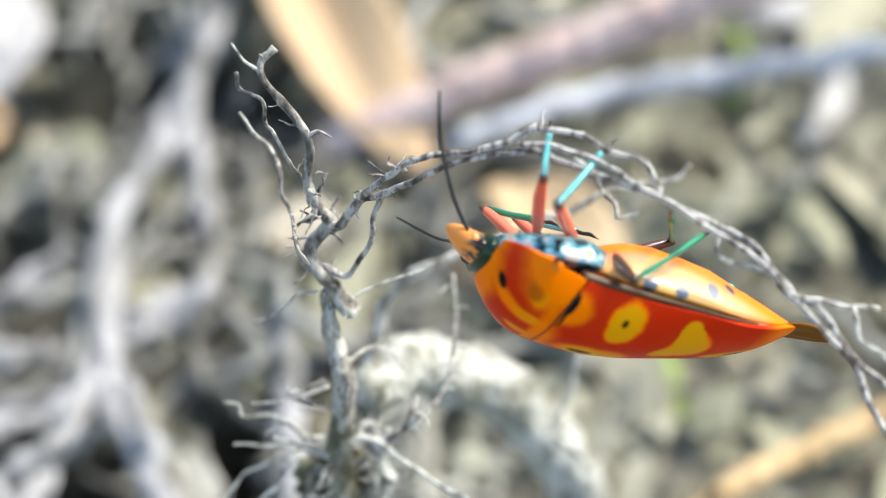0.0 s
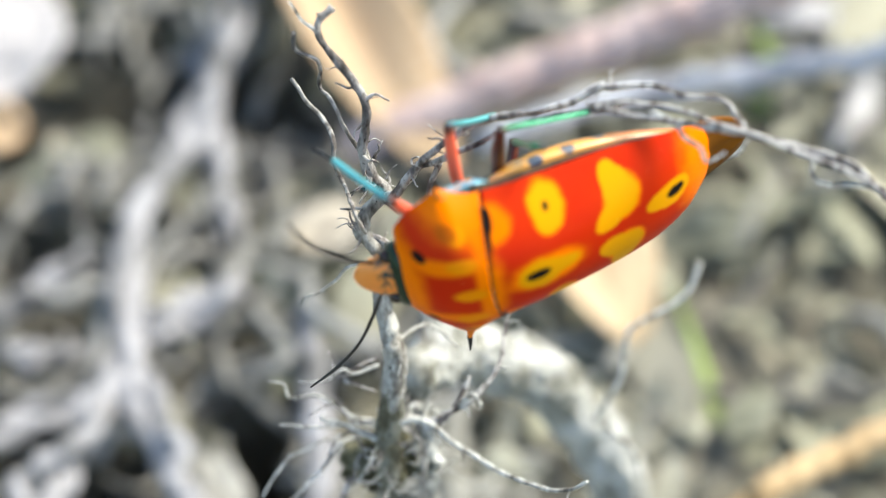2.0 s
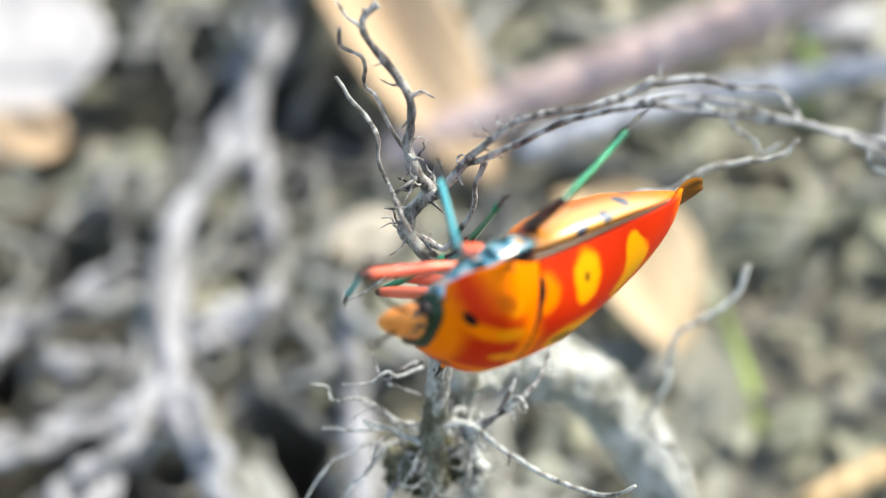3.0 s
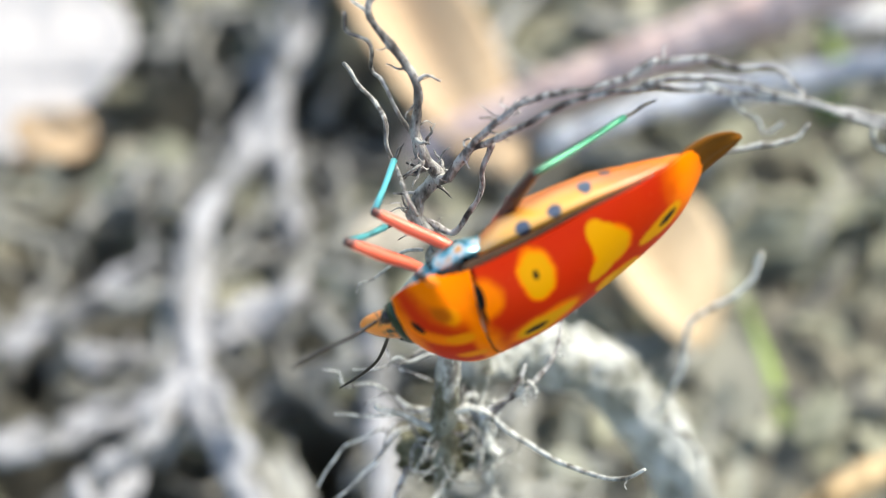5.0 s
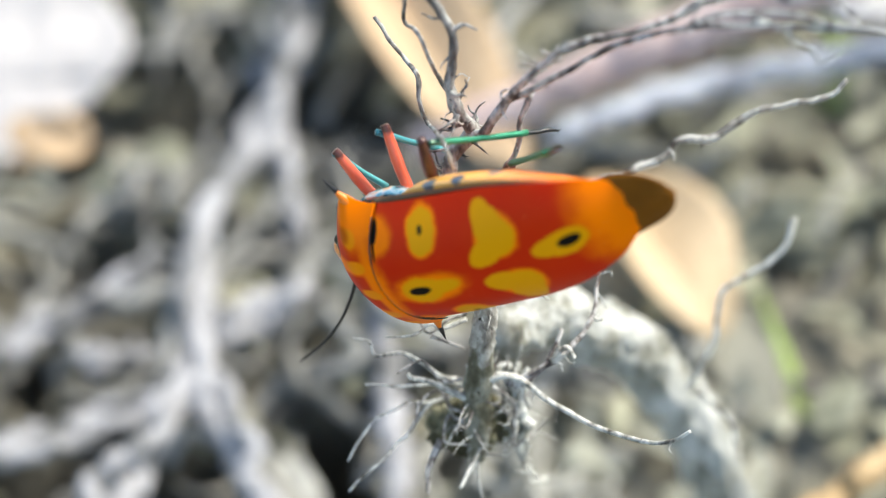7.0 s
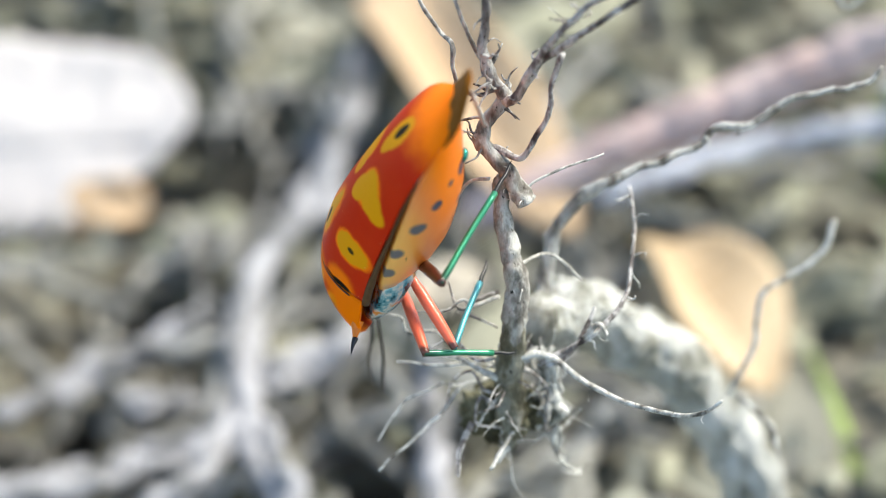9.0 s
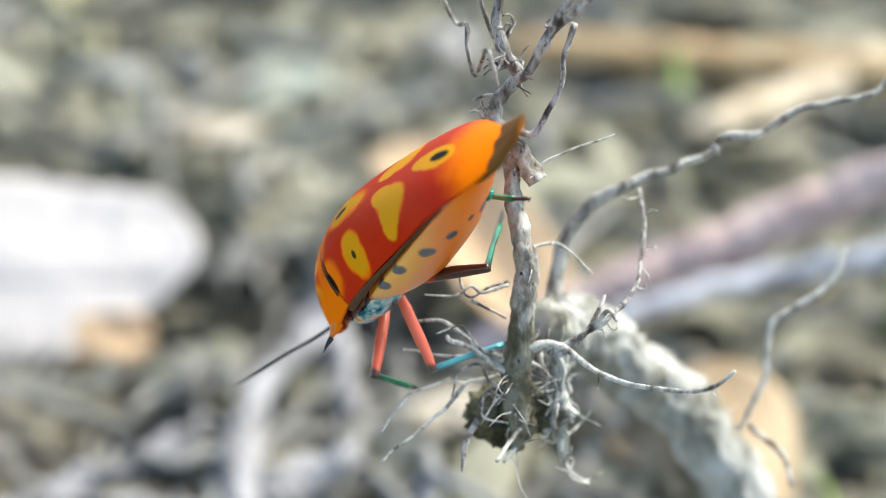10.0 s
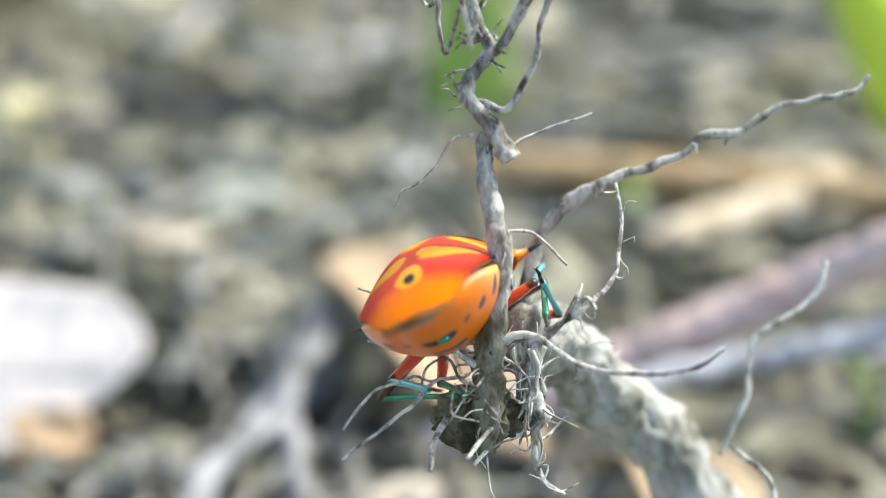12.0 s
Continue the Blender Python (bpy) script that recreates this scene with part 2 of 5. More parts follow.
pink_mat = bark_material("pinkish_stick", (0.38, 0.265, 0.25), (0.50, 0.37, 0.35), (0.58, 0.455, 0.435), 0.2)
blue_mat = bark_material("bluish_stick", (0.22, 0.23, 0.27), (0.34, 0.355, 0.41), (0.46, 0.48, 0.54), 0.2)
tan_mat = bark_material("tan_stick", (0.32, 0.21, 0.10), (0.41, 0.28, 0.145), (0.49, 0.355, 0.205), 0.2)


cream_mat = bark_material("cream_stick", (0.38, 0.30, 0.20), (0.50, 0.415, 0.30), (0.58, 0.50, 0.385), 0.15)


def leaf_material(name, a, b, vein):
    n = Nodes(name, 0.65)
    f = n.noise(0.10, 5)
    c = n.mix(f, a, b)
    w = n.add("ShaderNodeTexWave")
    w.inputs["Scale"].default_value = 120
    w.inputs["Distortion"].default_value = 3
    n.link(n.co, w.inputs["Vector"])
    c = n.mix(n.math("MULTIPLY", n.band(w.outputs["Fac"], 0.8, 1.0), 0.5), c, vein)
    n.colour(c)
    n.bump(n.noise(0.5, 4), 0.4)
    return n.m


tan_leaf_mat = leaf_material("tan_dry_leaf", (0.37, 0.255, 0.15), (0.50, 0.37, 0.245), (0.33, 0.21, 0.10))
peach_leaf_mat = leaf_material("peach_dry_leaf", (0.396, 0.288, 0.171), (0.495, 0.387, 0.261), (0.378, 0.261, 0.135))
white_leaf_mat = leaf_material("bleached_leaf", (0.455, 0.43, 0.428), (0.49, 0.466, 0.463), (0.47, 0.443, 0.42))
grass_mat = leaf_material("green_blade", (0.20, 0.33, 0.06), (0.29, 0.42, 0.10), (0.13, 0.24, 0.04))
faded_mat = leaf_material("faded_green_blade", (0.20, 0.30, 0.06), (0.30, 0.40, 0.11), (0.14, 0.20, 0.05))
lime_mat = leaf_material("lime_leaf", (0.42, 0.58, 0.03), (0.60, 0.70, 0.08), (0.3, 0.42, 0.03))


def island_material(name, stops, per_mm=0.25):
    """Litter whose pieces differ one from another."""
    n = Nodes(name, 0.8)
    g = n.add("ShaderNodeNewGeometry")
    c = n.ramp(g.outputs["Random Per Island"], stops)
    f = n.noise(per_mm, 5, 0.6)
    c = n.mix(n.band(f, 0.35, 0.65, 0.0, 0.6), c, n.mix(0.5, c, (0.12, 0.11, 0.09)))
    drift = n.noise(0.022, 3, 0.6)
    c = n.mix(n.band(drift, 0.46, 0.32, 0.0, 0.5), c, (0.055, 0.055, 0.036))
    c = n.mix(n.band(drift, 0.54, 0.68, 0.0, 0.5), c, (0.36, 0.36, 0.315))
    n.colour(c)
    n.bump(n.noise(per_mm * 3, 4), 0.3)
    return n.m


litter_mat = island_material("leaf_litter", [(0.0, (0.140, 0.137, 0.100)), (0.2, (0.231, 0.228, 0.167)), (0.45, (0.279, 0.277, 0.207)), (0.65, (0.285, 0.293, 0.207)), (0.85, (0.332, 0.331, 0.258)), (1.0, (0.381, 0.359, 0.267))], 0.12)
far_litter_mat = island_material("brown_leaf_litter", [(0.0, (0.214, 0.204, 0.145)), (0.2, (0.277, 0.266, 0.190)), (0.5, (0.316, 0.304, 0.221)), (0.7, (0.319, 0.317, 0.224)), (0.85, (0.350, 0.337, 0.250)), (1.0, (0.388, 0.371, 0.282))], 0.08)
twig_litter_mat = island_material("twig_litter", [(0.0, (0.059, 0.057, 0.054)), (0.4, (0.232, 0.232, 0.218)), (0.8, (0.302, 0.304, 0.296)), (1.0, (0.352, 0.354, 0.349))])


def ground_material():
    n = Nodes("litter_soil", 0.95)
    f, h = n.noise(0.035, 6, 0.6), n.noise(0.22, 5, 0.6)
    c = n.ramp(f, [(0.32, (0.035, 0.032, 0.022)), (0.46, (0.145, 0.14, 0.11)), (0.60, (0.21, 0.20, 0.165)), (0.75, (0.36, 0.35, 0.30))])
    c = n.mix(n.band(h, 0.40, 0.60, 0.55, 0.0), c, (0.04, 0.036, 0.028))
    n.colour(c)
    n.bump(n.noise(0.3, 6, 0.7), 2.0)
    return n.m


# ---- mesh helpers ----
def V(p):
    return Vector(p) * MM


def mesh_of(name, bm, material, smooth=True):
    me = bpy.data.meshes.new(name)
    bm.to_mesh(me)
    bm.free()
    me.materials.append(material)
    if smooth:
        me.polygons.foreach_set("use_smooth", [True] * len(me.polygons))
    return me


def thing(name, bm, material, label, category, group="", kind=""):
    return tagged(new(name, mesh_of(name, bm, material)), label, category, group, kind)


def part(name, bm, material, parent, label=""):
    ob = new(name, mesh_of(name, bm, material))
    ob.parent = parent
    return tagged(ob, label)


def smooth_path(points, steps=6):
    """A Catmull-Rom curve through the points, in metres."""
    p = [V(q) for q in points]
    p = [p[0] * 2 - p[1], *p, p[-1] * 2 - p[-2]]
    out = []
    for i in range(1, len(p) - 2):
        a, b, c, d = p[i - 1:i + 3]
        for k in range(steps):
            t = k / steps
            out.append(0.5 * (2 * b + (c - a) * t + (2 * a - 5 * b + 4 * c - d) * t * t + (3 * b - a - 3 * c + d) * t ** 3))
    return [*out, p[-2]]


def tube(bm, points, radii, sides=8, steps=6, rough=0.0, wander=0.0, seed=0):
    """A bent, tapering rod with uneven girth along the points. radii in millimetres, at the ends or all along."""
    path = smooth_path(points, steps)
    rnd = random.Random(seed)
    ways = [(path[min(i + 1, len(path) - 1)] - path[max(i - 1, 0)]).normalized() for i in range(len(path))]
    side = ways[0].orthogonal().normalized()
    rings = []
    for i, (p, w) in enumerate(zip(path, ways)):
        f = i / (len(path) - 1) * (len(radii) - 1)
        k = min(int(f), len(radii) - 2)
        r = (radii[k] + (radii[k + 1] - radii[k]) * (f - k)) * MM
        side = (side - w * side.dot(w)).normalized()
        up = w.cross(side)
        q = p + noise.noise_vector(p * 700 + Vector((seed, 0, 0))) * wander * MM
        ring = []
        for j in range(sides):
            a = 2 * math.pi * j / sides
            d = side * math.cos(a) + up * math.sin(a)
            g = 1 + rough * noise.noise((q + d * r) * 1500 + Vector((0, seed, 0))) + rough * 0.15 * rnd.uniform(-1, 1)
            ring.append(bm.verts.new(q + d * r * g))
        rings.append(ring)
    for a, b in zip(rings, rings[1:]):
        for j in range(sides):
            bm.faces.new((a[j], a[(j + 1) % sides], b[(j + 1) % sides], b[j]))
    bm.faces.new(rings[0][::-1])
    bm.faces.new(rings[-1])
    return bm


def loft(bm, sections):
    """Closed skin over rings of equal count."""
    rings = [[bm.verts.new(V(p)) for p in s] for s in sections]
    n = len(rings[0])
    for a, b in zip(rings, rings[1:]):
        for j in range(n):
            bm.faces.new((a[j], a[(j + 1) % n], b[(j + 1) % n], b[j]))
    bm.faces.new(rings[0][::-1])
    bm.faces.new(rings[-1])
    bmesh.ops.recalc_face_normals(bm, faces=bm.faces)
    return bm


def along(x, table):
    """A smooth value at x between the table's pairs, with no overshoot."""
    xs, ys = zip(*sorted(table))
    if x <= xs[0] or x >= xs[-1]:
        return ys[0] if x <= xs[0] else ys[-1]
    d = [(b - a) / (q - p) for p, q, a, b in zip(xs, xs[1:], ys, ys[1:])]
    slope = [d[0]] + [0.0 if a * b <= 0 else 2 * a * b / (a + b) for a, b in zip(d, d[1:])] + [d[-1]]
    k = max(i for i, p in enumerate(xs[:-1]) if p <= x)
    h = xs[k + 1] - xs[k]
    t = (x - xs[k]) / h
    return (2 * t ** 3 - 3 * t * t + 1) * ys[k] + (t ** 3 - 2 * t * t + t) * h * slope[k] + (3 * t * t - 2 * t ** 3) * ys[k + 1] + (t ** 3 - t * t) * h * slope[k + 1]


def thick(ob, mm, offset=0.0):
    m = ob.modifiers.new("thickness", "SOLIDIFY")
    m.thickness, m.offset = mm * MM, offset
    return ob


# ---- the ground ----
GROUND = -58.0
HOLES = [(-34, 97, 10), (-15.5, 93, 10), (-47, 48.5, 7.5), (-28.5, 35, 5), (-45, 30, 8), (-12, 40, 6), (52, 284, 16), (-60, 221, 16), (-62, 102, 13), (-84, 102, 15),
         (-38, 35.5, 4), (-41, 55, 4.5), (-45.6, 71, 4), (-52, 73, 4), (-35, 65, 3.5), (-25, 66, 4), (-54, 62, 4), (-46.5, 86, 3.5), (-60, 45, 5), (-58, 26, 5)]


def ground_height(x, y):
    """Height of the ground in millimetres."""
    p = Vector((x, y, 0))
    z = GROUND + 0.03 * max(-100, min(300, y)) + 5.0 * noise.noise(p / 42) + 2.2 * noise.noise(p / 15) + 1.0 * noise.noise(p / 6)
    for hx, hy, reach in HOLES:
        z -= 42 * math.exp(-((x - hx) ** 2 + (y - hy) ** 2) / reach ** 2)
    return z


def build_ground():
    fine = np.arange(-150, 150.1, 3.0)
    grow = 150 + 3.0 * np.cumsum(1.16 ** np.arange(1, 62))
    axis = np.concatenate([-grow[::-1], fine, grow])
    verts = []
    for y in axis:
        for x in axis:
            far = max(abs(x), abs(y + 60))
            verts.append((x * MM, (y + 100) * MM, (ground_height(x, y + 100) if far < 2000 else GROUND + 9) * MM))
    n = len(axis)
    faces = [(j * n + i, j * n + i + 1, (j + 1) * n + i + 1, (j + 1) * n + i) for j in range(n - 1) for i in range(n - 1)]
    me = bpy.data.meshes.new("ground")
    me.from_pydata(verts, [], faces)
    me.materials.append(ground_material())
    me.polygons.foreach_set("use_smooth", [True] * len(me.polygons))
    return tagged(new("ground", me), "grey-brown soil under weathered leaf litter", "ground", kind="structure")


build_ground()


def stick(name, points, radii, material, label, seed, group="", lift=0.0):
    bm = bmesh.new()
    line = [(x, y, max(z, ground_height(x, y) + radii[0] * 0.6) + lift) for x, y, z in points]
    tube(bm, line, radii, 12, 9, 0.3, 1.0, seed)
    ob = thing(name, bm, material, label, "stick", group)
    for tip, inner, r in ((line[0], line[1], radii[0]), (line[-1], line[-2], radii[-1])):
        a, b = Vector(tip), Vector(inner)
        out = (a - b).normalized()
        bm = bmesh.new()
        tube(bm, [tuple(a - out * r * 0.5), tuple(a + out * r * 0.5), tuple(a + out * r * 1.3 + Vector((0, 0, 0.3 * r)))], (r * 0.9, r * 0.8, r * 0.2), 10, 4, 0.5, 0.1, seed)
        part("broken_end", bm, material, ob)
    return ob


stick("stick", [(-4.0, 81.0, -51.0), (9.5, 82.4, -45.0), (20.0, 83.0, -40.0), (29.5, 84.0, -35.5), (39.2, 84.0, -30.8), (49.0, 82.5, -25.0), (59.0, 80.0, -19.0), (72.0, 77.5, -12.0)], (2.7, 3.0, 2.9, 2.6), pink_mat, "pinkish-brown fallen stick propped on leaf litter", 3)
stick("stick", [(12.0, 70.0, -40.0), (18.7, 72.0, -38.0), (29.9, 75.5, -37.0), (38.5, 75.5, -35.0), (49.0, 74.0, -31.5), (60.0, 72.0, -27.0)], (1.2, 1.5, 1.6, 1.4), blue_mat, "bluish-grey weathered stick beside a pink one", 4)
stick("stick", [(30.0, 16.5, -40.0), (37.4, 21.4, -40.0), (44.9, 25.5, -40.0), (54.5, 29.9, -40.0), (63.5, 34.5, -40.0)], (1.3, 1.55, 1.6), tan_mat, "tan dry stalk lying on leaf litter", 5)
stick("stick", [(2.0, 164.0, -43.0), (9.0, 163.0, -43.0), (25.0, 162.0, -43.0), (44.0, 159.0, -43.0), (64.0, 154.0, -43.0), (84.0, 148.0, -43.0)], (2.4, 2.9, 2.9, 2.6), tan_mat, "broad tan stick lying across open litter", 6)
stick("stick", [(29.9, 136.6, -45.0), (42.7, 146.1, -45.0), (55.9, 157.7, -45.0), (63.3, 165.4, -45.0)], (2.6, 3.4, 3.0), cream_mat, "cream-coloured broken stick on litter", 7)
stick("stick", [(72.6, 106.3, -52.0), (67.2, 97.9, -52.0), (63.3, 89.9, -52.0), (59.7, 83.4, -52.0)], (1.6, 2.4, 2.0), stick_mat, "whitish bleached stick on dark soil", 8)
stick("stick", [(-8.8, 52.5, -50.0), (-7.9, 40.9, -50.0), (-6.4, 27.5, -50.0), (-5.8, 22.0, -50.0)], (1.2, 1.6, 1.6), branch_mat, "pale grey stick lying under the root", 9)
branchlet = new("fallen_branch")
branchlet.location = V((-29, 60, -52))
tagged(branchlet, "pale grey fallen branch forking over the litter", "branch")


def branch_part(name, points, radii, z, seed):
    """A weathered limb of strands grown together, knobbly and uneven in girth, each a part."""
    rnd = random.Random(seed)
    for k in range(3):
        shift = 0.4 * max(radii)
        line = [(x + 29 + rnd.gauss(0, shift), y - 60 + rnd.gauss(0, shift), z + 52 + rnd.gauss(-0.5, 0.8)) for x, y in points]
        bm = bmesh.new()
        tube(bm, line, [v * rnd.uniform(0.35, 0.62) for v in radii], 12, 10, 0.3, 0.9, seed * 10 + k)
        part(name, bm, branch_mat, branchlet)


branch_part("stem", [(-20.1, 116.8), (-20.5, 104.0), (-22.9, 89.9), (-24.3, 80.8), (-28.0, 73.3), (-29.5, 64.7), (-29.5, 56.7), (-29.3, 48.8), (-27.9, 42.7), (-27.2, 39.1)], (1.8, 2.3, 2.5, 2.2, 2.6, 2.8, 2.5, 2.3, 2.0, 1.4), -48, 11)
branch_part("side_branch", [(-24.0, 88.1), (-21.3, 79.3), (-19.5, 70.0), (-18.5, 64.2)], (1.5, 2.1, 2.0, 1.0), -50, 12)
branch_part("side_branch", [(-27.0, 47.2), (-23.8, 50.2), (-19.7, 54.8), (-16.6, 56.7)], (1.3, 2.6, 2.2, 0.9), -49, 13)
branch_part("side_branch", [(-27.8, 42.3), (-25.3, 38.0), (-21.9, 30.6), (-20.0, 25.8), (-18.4, 21.2)], (1.6, 1.9, 2.1, 2.2, 2.0), -48, 14)
branch_part("side_branch", [(-28.1, 41.5), (-29.2, 39.4), (-32.7, 33.2), (-34.5, 28.1), (-35.4, 23.9)], (1.5, 1.7, 1.8, 2.4, 2.2), -48, 15)
branch_part("side_branch", [(-28.4, 41.9), (-31.5, 40.4), (-37.8, 35.9), (-43.7, 33.2), (-49.7, 32.6), (-55.3, 32.0)], (1.4, 1.6, 2.0, 2.7, 3.0, 2.8), -48, 16)
branch_part("side_branch", [(-33.2, 60.0), (-37.2, 57.6), (-41.4, 54.4), (-47.9, 49.0), (-53.8, 43.1)], (0.8, 1.6, 2.1, 2.0, 1.8), -49, 17)
branch_part("side_branch", [(-41.4, 44.8), (-39.1, 46.4), (-34.6, 48.1)], (1.6, 2.2, 1.2), -50, 18)


def leaf_mesh(bm, length, width, curl, bend, seed, nu=14, nv=8, blunt=0.75):
    """A dry leaf: pointed oval blade, curled across and bent along, with a wavering edge; local, lying along x. Millimetres."""
    rnd = random.Random(seed)
    ph = rnd.uniform(0, 9)
    grid = []
    for i in range(nu + 1):
        u = i / nu
        half = width / 2 * max(0.03, math.sin(math.pi * u ** 0.8) ** blunt)
        row = []
        for j in range(nv + 1):
            v = 2 * j / nv - 1
            y = half * v * (1 + 0.08 * math.sin(9 * u + ph))
            z = curl * abs(v) ** 1.7 * half / width * 2 + bend * 4 * u * (1 - u) + 0.06 * width * math.sin(7 * u + 3 * v + ph) - 0.03 * width * (abs(v) < 0.05)
            row.append(bm.verts.new(V(((u - 0.5) * length, y, z))))
        grid.append(row)
    for a, b in zip(grid, grid[1:]):
        for j in range(nv):
            bm.faces.new((a[j], a[j + 1], b[j + 1], b[j]))
    return bm


def big_leaf(x, y, z, turn, tilt, roll, length, width, curl, bend, material, label, seed, blunt=0.75):
    bm = bmesh.new()
    leaf_mesh(bm, length, width, curl, bend, seed, 24, 14, blunt)
    ob = thick(thing("dry_leaf", bm, material, label, "leaf"), 0.35)
    ob.matrix_basis = pose(x * MM, y * MM, z * MM, roll, tilt, turn)
    ridge = []
    for i in range(9):
        k = (2 + i * 20 // 8)
        u = k / 24
        ridge.append(((u - 0.5) * length, 0, bend * 4 * u * (1 - u) + 0.06 * width * math.sin(7 * u + random.Random(seed).uniform(0, 9)) - 0.03 * width + 0.25))
    r = 0.018 * width + 0.15
    bm = bmesh.new()
    tube(bm, ridge, (r, r, r * 0.7, r * 0.4), 7, 3, 0.15, 0.1, seed)
    part("midrib", bm, material, ob)
    return ob


big_leaf(-5, 101, -47, -65, 3, 8, 62, 15, 3.0, 2.0, tan_leaf_mat, "long tan dry leaf folded along its middle", 21, 0.45)
big_leaf(22.5, 58, -48, -66, 8, -10, 25, 14, 3.0, 2.5, peach_leaf_mat, "peach-coloured dry leaf curled on the litter", 22, 0.4)
big_leaf(16.0, 58.8, -51, -60, 4, 6, 15, 9.5, 1.5, 2.0, peach_leaf_mat, "tan dry leaf half hidden under the thick root", 25, 0.5)
big_leaf(-52.5, 88.5, -55.4, 8, 0, 33, 11, 7.5, 0.6, 0.6, tan_leaf_mat, "small tan dry leaf under a bleached one", 24, 0.35)


def bleached_leaf():
    """A broad flat leaf propped up at its far side, torn to a blunt point at one end."""
    low = [(-42.0, 14.2), (-43.0, 11.5), (-46.0, 8.0), (-50.0, 4.6), (-54.0, 2.0), (-57.0, -1.6), (-64.0, -3.0), (-80.0, -3.4), (-98.0, 0.0)]
    high = [(-42.0, 16.0), (-44.0, 19.5), (-48.0, 23.2), (-57.0, 25.2), (-75.0, 26.5), (-98.0, 23.0)]
    bm = bmesh.new()
    grid = []
    for i in range(49):
        x = -42.0 - 56.0 * (i / 48) ** 1.3
        a, b = along(x, low), along(x, high)
        row = []
        for j in range(19):
            v = a + (b - a) * j / 18 + 0.25 * math.sin(1.1 * x) * (j in (0, 18))
            lift = 0.9 * noise.noise(Vector((x / 11, v / 8, 3.0))) + 0.35 * noise.noise(Vector((x / 3, v / 3, 9.0))) - 0.5 * math.exp(-((v - 13 - 0.05 * x) / 0.8) ** 2)
            row.append(bm.verts.new(V((x + 65, 0.86 * v - 0.5 * lift, 0.5 * v + 0.86 * lift))))
        grid.append(row)
    for a, b in zip(grid, grid[1:]):
        for j in range(18):
            bm.faces.new((a[j], a[j + 1], b[j + 1], b[j]))
    bmesh.ops.recalc_face_normals(bm, faces=bm.faces)
    ob = thick(thing("dry_leaf", bm, white_leaf_mat, "large bleached leaf glaring white on the litter", "leaf"), 0.35)
    ob.location = V((-65, 87, -55.4))
    bm = bmesh.new()
    tube(bm, [(x + 65, 0.86 * (13 + 0.05 * x) + 0.1, 0.5 * (13 + 0.05 * x) + 0.1) for x in (-97, -84, -70, -56, -44)], (0.8, 0.65, 0.5, 0.25), 8, 6, 0.2, 0.1, 23)
    part("midrib", bm, white_leaf_mat, ob)


bleached_leaf()


def grass_blade(x, y, height, lean, turn, width, material, label, seed, slant=0.0):
    bm = bmesh.new()
    grid = []
    for i in range(13):
        u = i / 12
        half = width / 2 * (1 - u ** 2.2) + 0.1
        row = [bm.verts.new(V((half * v + slant * u, lean * u * u, height * u - abs(v) * 0.15 * width))) for v in (-1, -0.5, 0, 0.5, 1)]
        grid.append(row)
    for a, b in zip(grid, grid[1:]):
        for j in range(4):
            bm.faces.new((a[j], a[j + 1], b[j + 1], b[j]))
    ob = thick(thing("grass_blade", bm, material, label, "grass", "grass blades"), 0.2)
    ob.matrix_basis = pose(x * MM, y * MM, (ground_height(x, y) - 1) * MM, 0, 0, turn)
    bm = bmesh.new()
    tube(bm, [(slant * u, lean * u * u - 0.12, height * u) for u in (0, 0.25, 0.5, 0.75, 0.97)], (0.035 * width + 0.05, 0.02 * width + 0.04, 0.05), 6, 4)
    part("midrib", bm, material, ob)
    return ob


grass_blade(1.5, 208, 62, 10, 5, 17, grass_mat, "broad bright green grass blade growing upright", 31)
grass_blade(37, 40, 8, 14, 15, 2.2, faded_mat, "short faint green grass blade in the litter", 32)
grass_blade(50, 90, 7, 8, -20, 3, faded_mat, "short green grass blade beside a pink stick", 33)
grass_blade(28, 148, 14, 8, 10, 5, faded_mat, "green grass blade behind the root", 34)
grass_blade(96, 200, 62, 14, 8, 20, lime_mat, "wide lime green leaf blade on open ground", 35, -36)
grass_blade(53, 96, 8, 6, 30, 3, faded_mat, "small green blade by the stick", 36)


def scrap_material(name, a, b):
    n = Nodes(name, 0.8)
    n.colour(n.mix(n.band(n.noise(0.22, 6, 0.65), 0.35, 0.65), a, b))
    n.bump(n.noise(0.6, 5), 0.5)
    return n.m


grey_scrap = scrap_material("grey_scrap", (0.204, 0.208, 0.196), (0.425, 0.433, 0.416))
beige_scrap = scrap_material("beige_scrap", (0.30, 0.26, 0.20), (0.52, 0.47, 0.39))
lilac_scrap = scrap_material("lilac_scrap", (0.34, 0.34, 0.36), (0.56, 0.56, 0.60))
olive_scrap = scrap_material("olive_scrap", (0.128, 0.135, 0.094), (0.240, 0.244, 0.188))
mint_scrap = scrap_material("mint_scrap", (0.28, 0.32, 0.27), (0.46, 0.51, 0.45))
straw_scrap = scrap_material("straw_scrap", (0.36, 0.34, 0.16), (0.54, 0.52, 0.32))


